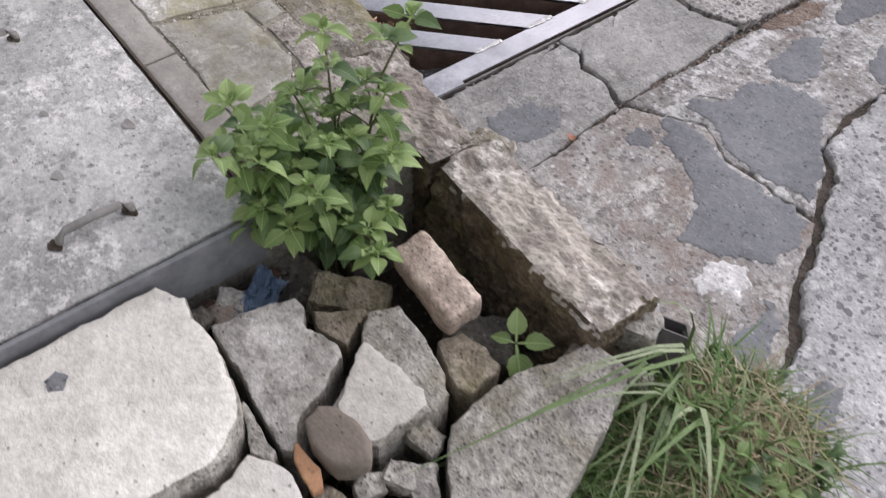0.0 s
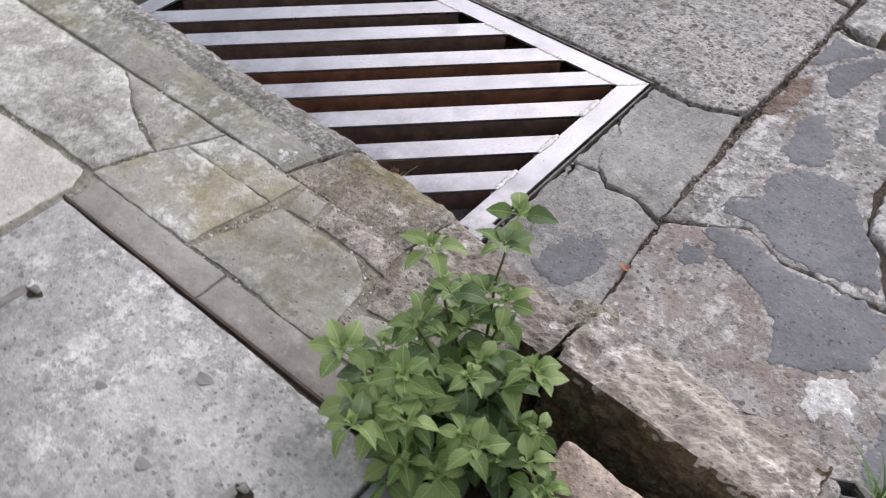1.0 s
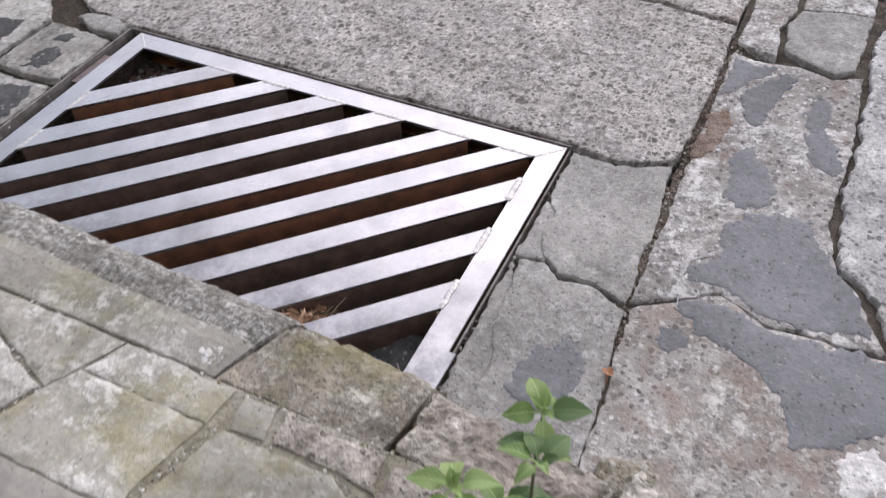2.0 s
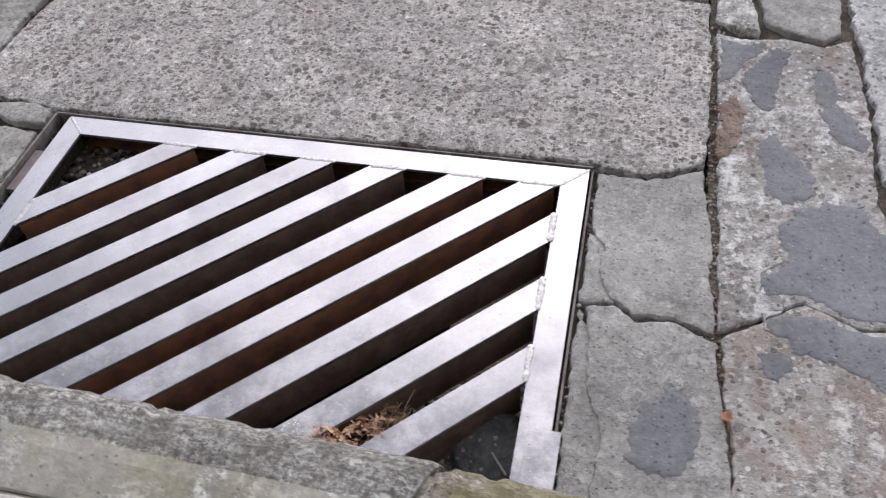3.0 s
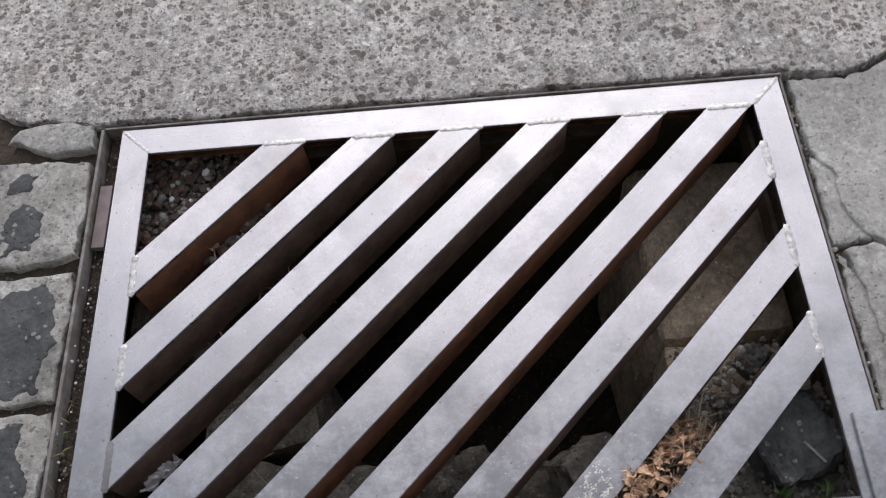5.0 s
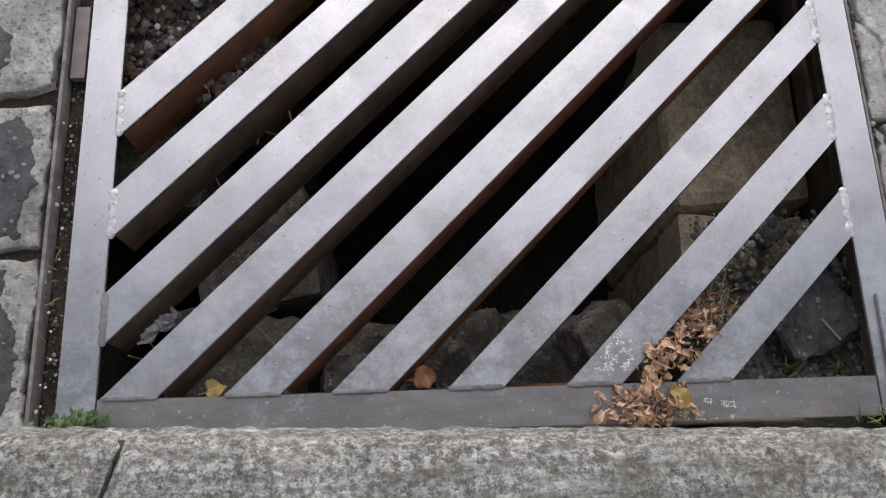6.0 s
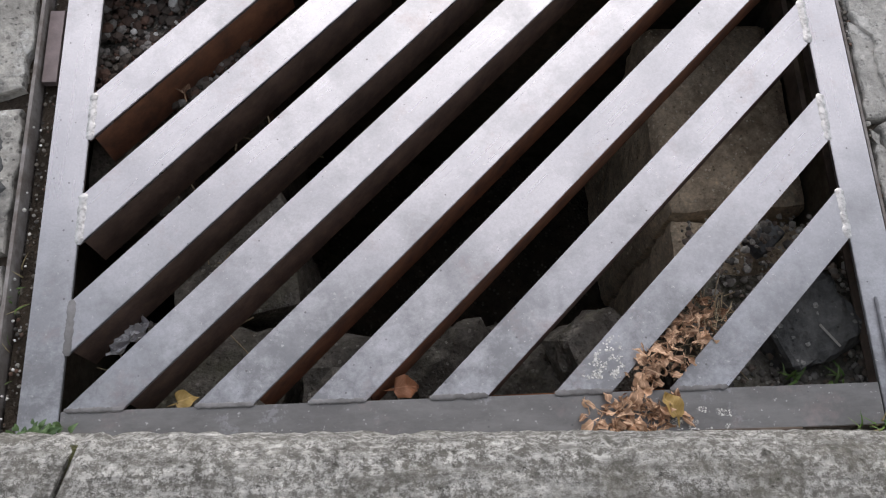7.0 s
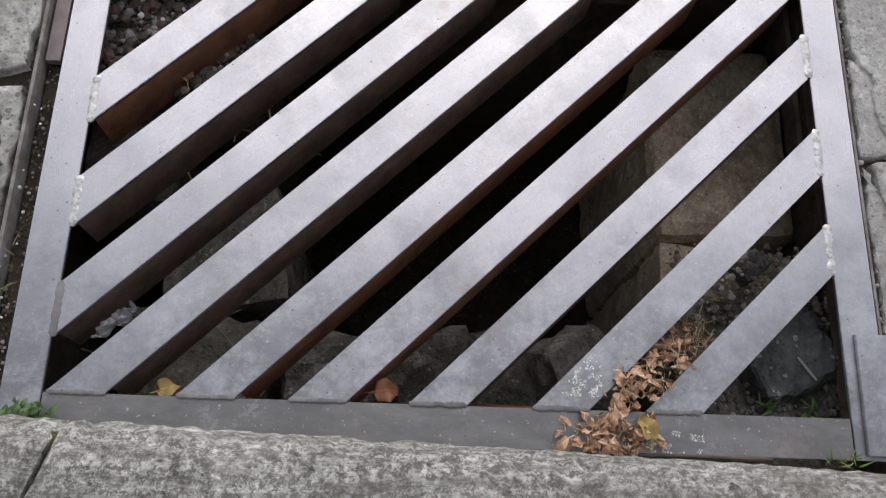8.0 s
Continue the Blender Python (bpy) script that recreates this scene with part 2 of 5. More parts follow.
# Brown mossy break; the shade on the flanks is also put into this tone.
M_BLOCKSIDE = concrete("mossy_side_with_shade", (0.26, 0.208, 0.145), (0.08, 0.064, 0.045), moss=(0.17, 0.147, 0.07), stain=(0.07, 0.058, 0.043), stain_share=0.4, pits=1.0, depth=0.014, rugged=1.2)
M_TILE = concrete("old_pavement_tile", (0.48, 0.463, 0.415), (0.30, 0.285, 0.235), moss=(0.32, 0.29, 0.155), stain=(0.60, 0.58, 0.53), stain_share=0.3, pits=0.3, rugged=0.5, depth=0.003, bloom=(0.79, 0.78, 0.74))
M_BEIGE = concrete("smooth_beige_screed", (0.38, 0.36, 0.33), (0.27, 0.255, 0.23), stain=(0.50, 0.48, 0.45), stain_share=0.2, pits=0.2, depth=0.0015, rugged=0.35)
M_COVER = concrete("cover_slab_concrete", (0.55, 0.553, 0.532), (0.33, 0.332, 0.318), stones=[((0.3, 0.295, 0.28), 90, 0.15)], stain=(0.27, 0.265, 0.25), stain_share=0.28, pits=0.5, rugged=0.75, bloom=(0.74, 0.73, 0.71))
M_PALE = concrete("pale_broken_screed", (0.76, 0.74, 0.68), (0.58, 0.56, 0.50), stain=(0.42, 0.40, 0.35), stain_share=0.12, pits=0.12, depth=0.006, rugged=0.45)
M_RUBBLE = concrete("grey_rubble", (0.52, 0.50, 0.455), (0.28, 0.265, 0.23), stones=[((0.27, 0.25, 0.215), 95, 0.12)], stain=(0.56, 0.54, 0.5), stain_share=0.28, pits=1.0, depth=0.014, rugged=1.2, vary=0.06, moss=(0.22, 0.2, 0.14))
M_HALFPALE = concrete("half_bleached_rubble", (0.50, 0.485, 0.44), (0.28, 0.265, 0.235), stain=(0.74, 0.72, 0.68), stain_share=0.75, pits=0.6, depth=0.008, rugged=0.9)
M_CLAY = concrete("orange_clay", (0.66, 0.38, 0.22), (0.50, 0.26, 0.14), pits=0.2, depth=0.002, rugged=0.4)
M_BRICK = concrete("worn_clay_brick", (0.64, 0.54, 0.45), (0.38, 0.29, 0.235), stain=(0.29, 0.23, 0.20), stain_share=0.5, pits=0.7, depth=0.008, rugged=1.1)
M_DARKROCK = concrete("damp_drain_stone", (0.27, 0.25, 0.22), (0.11, 0.10, 0.085), stones=[((0.38, 0.36, 0.32), 150, 0.1)], moss=(0.15, 0.145, 0.10), pits=0.6, depth=0.01, rugged=1.0)
M_PITWALL = concrete("drain_concrete", (0.62, 0.52, 0.39), (0.30, 0.24, 0.175), stones=[((0.66, 0.6, 0.5), 190, 0.12)], pits=0.6, rugged=1.0)
# Drain concrete again, darkened to paint in the shade deep in the pit.
M_PITDARK = concrete("shade_dark_drain_wall", (0.14, 0.118, 0.09), (0.065, 0.054, 0.042), pits=0.4, rugged=0.8)
M_BROWNSTONE = concrete("brown_stone", (0.29, 0.245, 0.205), (0.21, 0.18, 0.148), pits=0.2, rugged=0.4)
M_TAR = concrete("bitumen_patch", (0.245, 0.25, 0.262), (0.185, 0.19, 0.20), stones=[((0.32, 0.32, 0.32), 170, 0.06), ((0.12, 0.122, 0.126), 150, 0.1)], pits=0.25, depth=0.003, rugged=0.5)
M_OLDTAR = concrete("old_dark_bitumen", (0.12, 0.122, 0.122), (0.06, 0.063, 0.065), stones=[((0.3, 0.3, 0.29), 120, 0.12)], pits=0.5, depth=0.004, rugged=0.9)
M_LIME = concrete("lime_splash", (0.8, 0.79, 0.77), (0.42, 0.41, 0.4), pits=0.8, rugged=1.1)
M_JOINT = concrete("packed_joint_dirt", (0.42, 0.395, 0.34), (0.22, 0.205, 0.165), moss=(0.27, 0.25, 0.15), pits=0.6, depth=0.006, rugged=1.1)
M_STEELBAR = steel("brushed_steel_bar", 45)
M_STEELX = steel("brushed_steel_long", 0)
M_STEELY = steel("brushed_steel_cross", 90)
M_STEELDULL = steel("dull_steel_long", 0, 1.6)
M_WELD = Nodes("weld_bead")
M_WELD = M_WELD.done(M_WELD.mix(M_WELD.span(M_WELD.noise(140, 4, 0.7), 0.34, 0.56), (0.30, 0.295, 0.29), (0.60, 0.59, 0.585)), 0.45, 0.75, bump=M_WELD.noise(200, 4), depth=0.0012, strength=0.35, spec=0.5)
M_WELDDULL = rust("dull_weld", (0.16, 0.155, 0.155), (0.30, 0.295, 0.30))
M_RUST = rust("rusty_flange", (0.11, 0.066, 0.048), (0.34, 0.145, 0.07))
M_DARKSTEEL = rust("dark_oxidised_steel", (0.065, 0.052, 0.044), (0.145, 0.112, 0.09))
M_FLANGE = rust("brown_mill_scale", (0.112, 0.077, 0.064), (0.235, 0.158, 0.126))
M_FLANGERUST = rust("rusty_mill_scale", (0.165, 0.086, 0.06), (0.35, 0.16, 0.092))
M_SEAT = rust("worn_seat_edge", (0.14, 0.115, 0.10), (0.34, 0.325, 0.32))
M_STRIP = rust("packing_strip", (0.20, 0.165, 0.165), (0.30, 0.25, 0.25))
M_MOSSFILL = earth("green_moss_filling", (0.06, 0.062, 0.03), (0.15, 0.15, 0.07))
M_EDGE = rust("galvanised_edge", (0.20, 0.205, 0.215), (0.31, 0.315, 0.325))
M_REBAR = rust("grey_rebar", (0.20, 0.19, 0.18), (0.36, 0.35, 0.33))
# Soil colour lowered to carry the shade of the narrow hollow and the pit.
M_SOIL = earth("soil_with_shade", (0.045, 0.036, 0.028), (0.095, 0.075, 0.057))
M_DRYSOIL = earth("joint_soil", (0.085, 0.072, 0.06), (0.20, 0.17, 0.14))
# Two leaf ages; glare on top leaves and inner shade also set these tones.
M_LEAF = leafy("fresh_leaf", (0.125, 0.225, 0.06), (0.36, 0.48, 0.19))
M_LEAFDARK = leafy("older_shaded_leaf", (0.045, 0.095, 0.038), (0.15, 0.235, 0.09), 0.28)
M_STEM = leafy("plant_stem", (0.10, 0.12, 0.05), (0.13, 0.10, 0.06), 0.05)
M_GRASS = crumbs("grass_blades", [(0.09, 0.175, 0.04), (0.15, 0.25, 0.06), (0.21, 0.28, 0.11), (0.11, 0.2, 0.05), (0.33, 0.27, 0.15), (0.22, 0.17, 0.09)], 0.55)
M_GREEN = crumbs("green_blades", [(0.10, 0.19, 0.05), (0.16, 0.26, 0.09), (0.21, 0.29, 0.13), (0.13, 0.22, 0.06)], 0.55)
M_DEAD = leafy("brown_leaf", (0.12, 0.056, 0.031), (0.68, 0.44, 0.29), 0.08, 0.8)
M_YELLOW = leafy("yellowed_leaf", (0.42, 0.28, 0.09), (0.5, 0.36, 0.14), 0.2)
M_RUSSET = leafy("russet_leaf", (0.34, 0.14, 0.07), (0.42, 0.19, 0.10), 0.2)
M_GRAVEL = crumbs("mixed_gravel", [(0.20, 0.185, 0.16), (0.30, 0.28, 0.25), (0.12, 0.11, 0.10), (0.16, 0.10, 0.075), (0.42, 0.41, 0.38), (0.09, 0.085, 0.08)])
M_REDGRAVEL = crumbs("reddish_gravel", [(0.13, 0.10, 0.085), (0.20, 0.12, 0.09), (0.09, 0.075, 0.065), (0.17, 0.15, 0.13), (0.12, 0.08, 0.065), (0.34, 0.32, 0.3)])
M_PITGRAVEL = crumbs("drain_pebbles", [(0.27, 0.25, 0.225), (0.40, 0.38, 0.35), (0.2, 0.185, 0.165), (0.25, 0.2, 0.165), (0.56, 0.54, 0.5), (0.15, 0.142, 0.13)])
M_JOINTGRIT = crumbs("brown_joint_grit", [(0.24, 0.19, 0.155), (0.33, 0.285, 0.245), (0.16, 0.125, 0.1), (0.30, 0.21, 0.165), (0.5, 0.48, 0.45)])
M_CHIPS = crumbs("white_chips", [(0.7, 0.69, 0.66), (0.5, 0.49, 0.46), (0.78, 0.77, 0.75)])
M_BLUE = leafy("blue_plastic", (0.16, 0.26, 0.42), (0.42, 0.52, 0.64), 0.3, 0.35)
M_FOIL = crumbs("torn_wrapper", [(0.85, 0.83, 0.85), (0.86, 0.85, 0.86), (0.6, 0.5, 0.6)], 0.25)
M_TUBE = rust("grey_square_tube", (0.07, 0.066, 0.066), (0.15, 0.14, 0.14))
M_TWIG = crumbs("dry_twig", [(0.33, 0.26, 0.17), (0.42, 0.35, 0.24)])
M_WALL = concrete("plain_added_wall", (0.42, 0.41, 0.39), (0.36, 0.35, 0.33), pits=0.1)
M_BROWNRUBBLE = concrete("brown_mossy_rubble", (0.36, 0.315, 0.25), (0.17, 0.145, 0.105), moss=(0.20, 0.185, 0.095), stain=(0.50, 0.455, 0.39), stain_share=0.3, pits=1.0, depth=0.014, rugged=1.2)
M_SEDGE = crumbs("grey_green_blades", [(0.20, 0.285, 0.13), (0.27, 0.35, 0.19), (0.16, 0.25, 0.09), (0.31, 0.37, 0.22)], 0.5)
M_STRAW = crumbs("straw_blades", [(0.42, 0.36, 0.22), (0.50, 0.45, 0.30), (0.33, 0.26, 0.15), (0.30, 0.33, 0.16)], 0.7)
M_REDDIRT = earth("reddish_road_dirt", (0.23, 0.165, 0.13), (0.40, 0.32, 0.27))
M_JOINTCRUMB = crumbs("joint_crumbs", [(0.40, 0.375, 0.32), (0.30, 0.275, 0.21), (0.62, 0.6, 0.55), (0.23, 0.215, 0.12), (0.19, 0.165, 0.13), (0.74, 0.73, 0.7)])


# ---- building blocks ----
def part(name, bm, material, parent=None, label="", smooth=False):
    """Links a bmesh as one mesh object, under a thing or part if one is given."""
    mesh = bpy.data.meshes.new(name)
    bm.to_mesh(mesh)
    bm.free()
    mesh.materials.append(material)
    if smooth:
        mesh.polygons.foreach_set("use_smooth", [True] * len(mesh.polygons))
    ob = new(name, mesh)
    ob.parent = parent
    return tagged(ob, label)


def group_of(name, label, category, kind="", group=""):
    return tagged(new(name), label, category, group, kind)


def ragged(corners, step, amp, seed):
    """The outline through the corners, broken up into short uneven steps."""
    out = []
    count = len(corners)
    for k in range(count):
        a, b = Vector(corners[k]), Vector(corners[(k + 1) % count])
        d = b - a
        many = max(1, round(d.length / step))
        side = Vector((d.y, -d.x)).normalized()
        for j in range(many):
            p = a + d * (j / many)
            v = Vector((p.x * 9, p.y * 9, seed))
            w = Vector((p.x * 38, p.y * 38, seed + 5))
            out.append(p + side * amp * (1.3 * noise.noise(v) + 0.9 * noise.noise(w) + 0.7 * noise.noise(w * 2.9)))
    return out


def fill_top(bm, ring, seed, relief):
    """Closes a slab's top with a fine uneven skin inside its outline."""
    flat = [Vector((v.co.x, v.co.y)) for v in ring]
    count = len(flat)
    x0, x1 = min(p.x for p in flat), max(p.x for p in flat)
    y0, y1 = min(p.y for p in flat), max(p.y for p in flat)
    gap = max(0.012, math.sqrt((x1 - x0) * (y1 - y0)) / 22)
    near = np.array([(p.x, p.y) for p in flat])
    pts = list(flat)
    for i in range(1, int((x1 - x0) / gap) + 1):
        for j in range(1, int((y1 - y0) / gap) + 1):
            p = Vector((x0 + gap * (i + 0.35 * noise.noise(Vector((i * 1.7, j * 1.3, seed)))), y0 + gap * (j + 0.35 * noise.noise(Vector((j * 1.9, i * 1.1, seed))))))
            if np.min(np.hypot(near[:, 0] - p.x, near[:, 1] - p.y)) > 0.6 * gap:
                pts.append(p)
    edges = [(k, (k + 1) % count) for k in range(count)]
    found, _, tris, came, _, _ = mathutils.geometry.delaunay_2d_cdt(pts, edges, [], 1, 1e-6)
    a, b, c = np.linalg.lstsq(np.array([(v.co.x, v.co.y, 1.0) for v in ring]), np.array([v.co.z for v in ring]), rcond=None)[0]
    verts = []
    for p, old in zip(found, came):
        home = [k for k in old if k < count]
        if home:
            verts.append(ring[home[0]])
            continue
        q = Vector((p.x * 14, p.y * 14, seed))
        verts.append(bm.verts.new((p.x, p.y, a * p.x + b * p.y + c + relief * (noise.noise(q) + 0.6 * noise.noise(q * 3.1)))))
    for t in tris:
        some = [verts[k] for k in t]
        if len(set(some)) == 3 and not bm.faces.get(some):
            f = bm.faces.new(some)
            f.smooth = True


def slab_mesh(corners, z, thick, chip=0.007, amp=0.005, step=0.025, seed=1.0, tilt=(0.0, 0.0), flare=0.0, relief=0.0012):
    """A slab with a broken outline and chipped upper edges. tilt: rise per metre along x and y."""
    ring = ragged(corners, step, amp, seed)
    area = sum(ring[k - 1].x * p.y - p.x * ring[k - 1].y for k, p in enumerate(ring))
    if area < 0:
        ring.reverse()
    mid = sum(ring, Vector((0, 0))) / len(ring)
    count = len(ring)
    bm = bmesh.new()
    lift = lambda p: tilt[0] * (p.x - mid.x) + tilt[1] * (p.y - mid.y)
    rows = []
    for level in range(4):
        row = []
        for k, p in enumerate(ring):
            d = ring[(k + 1) % count] - ring[k - 1]
            inward = Vector((-d.y, d.x)).normalized()
            wild = 0.45 + 1.5 * abs(noise.noise(Vector((p.x * 30, p.y * 30, seed + 9)))) + 1.6 * max(0.0, noise.noise(Vector((p.x * 11, p.y * 11, seed + 4))))
            if level == 0:
                q, h = p - inward * flare, z - thick
            elif level == 1:
                q, h = p - inward * flare * 0.2, z - chip * 1.3 * wild
            elif level == 2:
                q, h = p + inward * chip * 0.45 * wild, z - chip * 0.35 * wild
            else:
                q, h = p + inward * chip * 1.5 * wild, z
            row.append(bm.verts.new((q.x, q.y, h + lift(q))))
        rows.append(row)
    for low, high in zip(rows, rows[1:]):
        for k in range(count):
            bm.faces.new((low[k - 1], low[k], high[k], high[k - 1]))
    fill_top(bm, rows[3], seed, relief)
    return bm


def rough_box(size, amp, seed, step=0.02, corner=0.25):
    """A worn block round the origin: rounded corners and a lumpy skin."""
    sx, sy, sz = (v / 2 for v in size)
    counts = [max(2, round(v / step)) for v in size]
    bm = bmesh.new()
    made = {}

    def vert(i, j, k):
        key = (i, j, k)
        if key not in made:
            p = Vector((2 * i / counts[0] - 1, 2 * j / counts[1] - 1, 2 * k / counts[2] - 1))
            small = min(sx, sy, sz)
            q = Vector((p.x * sx, p.y * sy, p.z * sz))
            core = Vector([max(-s + small * corner, min(s - small * corner, v)) for v, s in zip(q, (sx, sy, sz))])
            out = q - core
            if out.length > small * corner:
                q = core + out.normalized() * small * corner
            way = (q - core).normalized() if (q - core).length > 1e-6 else Vector((0, 0, 0))
            s = Vector((seed, 0, 0))
            q += way * amp * (1.0 * noise.noise(q * 14 + s) + 0.7 * noise.noise(q * 40 + s) + 0.4 * noise.noise(q * 95 + s) + 0.2 * noise.noise(q * 190 + s))
            made[key] = bm.verts.new(q)
        return made[key]

    a, b, c = counts
    for i in range(a):
        for j in range(b):
            bm.faces.new((vert(i, j, 0), vert(i, j + 1, 0), vert(i + 1, j + 1, 0), vert(i + 1, j, 0)))
            bm.faces.new((vert(i, j, c), vert(i + 1, j, c), vert(i + 1, j + 1, c), vert(i, j + 1, c)))
    for i in range(a):
        for k in range(c):
            bm.faces.new((vert(i, 0, k), vert(i + 1, 0, k), vert(i + 1, 0, k + 1), vert(i, 0, k + 1)))
            bm.faces.new((vert(i, b, k), vert(i, b, k + 1), vert(i + 1, b, k + 1), vert(i + 1, b, k)))
    for j in range(b):
        for k in range(c):
            bm.faces.new((vert(0, j, k), vert(0, j, k + 1), vert(0, j + 1, k + 1), vert(0, j + 1, k)))
            bm.faces.new((vert(a, j, k), vert(a, j + 1, k), vert(a, j + 1, k + 1), vert(a, j, k + 1)))
    return bm


def moved(bm, m):
    bm.transform(m)
    return bm


def lump(bm, centre, radius, squash, seed, level=1):
    """Adds an uneven pebble to a bmesh."""
    m = pose(*centre, seed * 37 % 50 - 25, seed * 91 % 50 - 25, seed * 53 % 360)
    made = bmesh.ops.create_icosphere(bm, subdivisions=level, radius=1.0)["verts"]
    for v in made:
        p = v.co.copy()
        s = 1 + 0.35 * noise.noise(p * 1.3 + Vector((seed * 3.1, 0, 0))) + 0.15 * noise.noise(p * 3 + Vector((0, seed, 0)))
        v.co = m @ (Vector((p.x * 1.15, p.y, p.z * squash)) * radius * s)


def pebbles(centres, sizes, squash=0.7, level=1):
    """Many pebbles in one mesh, from a shared table of shapes, written at once."""
    verts, faces = [], []
    shapes = []
    for k in range(6):
        b = bmesh.new()
        lump(b, (0, 0, 0), 1.0, squash, k * 1.7 + 0.3, level)
        b.verts.ensure_lookup_table()
        shapes.append(([v.co.copy() for v in b.verts], [[v.index for v in f.verts] for f in b.faces]))
        b.free()
    for k, (c, r) in enumerate(zip(centres, sizes)):
        vs, fs = shapes[k % 6]
        turn = Matrix.Rotation(k * 2.4, 3, "Z")
        base = len(verts)
        verts += [Vector(c) + turn @ (v * r) for v in vs]
        faces += [[i + base for i in f] for f in fs]
    mesh = bpy.data.meshes.new("pebbles")
    mesh.from_pydata(verts, [], faces)
    bm = bmesh.new()
    bm.from_mesh(mesh)
    return bm


def plate(corners, z, thick):
    """A flat plate with sharp edges over a plan outline."""
    bm = bmesh.new()
    top = [bm.verts.new((x, y, z)) for x, y in corners]
    low = [bm.verts.new((x, y, z - thick)) for x, y in corners]
    count = len(corners)
    bm.faces.new(top)
    bm.faces.new(low[::-1])
    for k in range(count):
        bm.faces.new((top[k - 1], low[k - 1], low[k], top[k]))
    bmesh.ops.recalc_face_normals(bm, faces=bm.faces)
    bmesh.ops.bevel(bm, geom=[e for e in bm.edges if all(v.co.z > z - thick / 2 for v in e.verts)], offset=0.0008, segments=2, affect="EDGES")
    return bm


def box(x0, x1, y0, y1, z0, z1):
    bm = bmesh.new()
    bmesh.ops.create_cube(bm, size=1.0, matrix=Matrix.Translation(((x0 + x1) / 2, (y0 + y1) / 2, (z0 + z1) / 2)) @ Matrix.Diagonal((x1 - x0, y1 - y0, z1 - z0, 1)))
    return bm


def bead(a, b, wide, seed):
    """A lumpy weld bead from a to b."""
    a, b = Vector(a), Vector(b)
    d = b - a
    side = Vector((-d.y, d.x, 0)).normalized()
    bm = bmesh.new()
    many = max(8, round(d.length / 0.0025))
    rings = []
    for k in range(many + 1):
        p = a + d * k / many
        s = wide * (0.9 + 0.28 * noise.noise(Vector((k * 0.25, seed, 0))) + 0.08 * noise.noise(Vector((k * 0.75, seed, 2)))) * (0.45 if k in (0, many) else 0.8 if k in (1, many - 1) else 1)
        p = p + side * 0.002 * noise.noise(Vector((k * 0.7, seed, 4)))
        rings.append([bm.verts.new(p + side * s * math.cos(u) + Vector((0, 0, 0.26 * s * math.sin(u)))) for u in (0, 0.6, 1.2, 1.9, 2.5, 3.14)])
    for r, q in zip(rings, rings[1:]):
        for j in range(5):
            bm.faces.new((r[j], r[j + 1], q[j + 1], q[j]))
    bmesh.ops.recalc_face_normals(bm, faces=bm.faces)
    return bm


def tube(points, radius, sides=6, taper=1.0):
    bm = bmesh.new()
    rings = []
    pts = [Vector(p) for p in points]
    for k, p in enumerate(pts):
        d = (pts[min(k + 1, len(pts) - 1)] - pts[max(k - 1, 0)]).normalized()
        u = d.orthogonal().normalized()
        w = d.cross(u)
        r = radius * (1 + (taper - 1) * k / max(1, len(pts) - 1))
        rings.append([bm.verts.new(p + r * (u * math.cos(6.2832 * j / sides) + w * math.sin(6.2832 * j / sides))) for j in range(sides)])
    for r, q in zip(rings, rings[1:]):
        for j in range(sides):
            bm.faces.new((r[j - 1], r[j], q[j], q[j - 1]))
    bm.faces.new(rings[0][::-1])
    bm.faces.new(rings[-1])
    return bm


# ---- ground, road bed and pavement bed ----
L, H = 1.04, 0.652
PX0, PX1, PY0, PY1 = -0.085, 1.102, -0.735, 0.075


def ground_sheet():
    bm = bmesh.new()
    far = 300.0
    xs, ys = [-far, PX0, PX1, far], [-far, PY0, PY1, far]
    grid = [[bm.verts.new((x, y, -0.05)) for y in ys] for x in xs]
    for i in range(3):
        for j in range(3):
            if (i, j) != (1, 1):
                bm.faces.new((grid[i][j], grid[i + 1][j], grid[i + 1][j + 1], grid[i][j + 1]))
    return bm


ground = tagged(part("ground", ground_sheet(), M_DRYSOIL), "brown sandy soil showing in the joints of the road", "ground", kind="structure")
bed = tagged(part("pavement_bed", box(-40, 1.396, -1.9, -0.886, -0.055, 0.2833), M_JOINT), "dark soil bed below the pavement tiles", "pavement", kind="structure")
tagged(part("pavement_far", box(-40, 40, -40, -1.9, -0.055, 0.27), M_COVER), "grey concrete pavement running on beside the wall", "pavement", kind="structure")


def soil_floor(x0, x1, y0, y1, z, amp, step, seed):
    bm = bmesh.new()
    nx, ny = max(2, round((x1 - x0) / step)), max(2, round((y1 - y0) / step))
    grid = []
    for i in range(nx + 1):
        col = []
        for j in range(ny + 1):
            x, y = x0 + (x1 - x0) * i / nx, y0 + (y1 - y0) * j / ny
            h = z(x, y) if callable(z) else z
            h += amp * (noise.noise(Vector((x * 8, y * 8, seed))) + 0.5 * noise.noise(Vector((x * 25, y * 25, seed))))
            col.append(bm.verts.new((x, y, h)))
        grid.append(col)
    for i in range(nx):
        for j in range(ny):
            bm.faces.new((grid[i][j], grid[i + 1][j], grid[i + 1][j + 1], grid[i][j + 1]))
    return bm


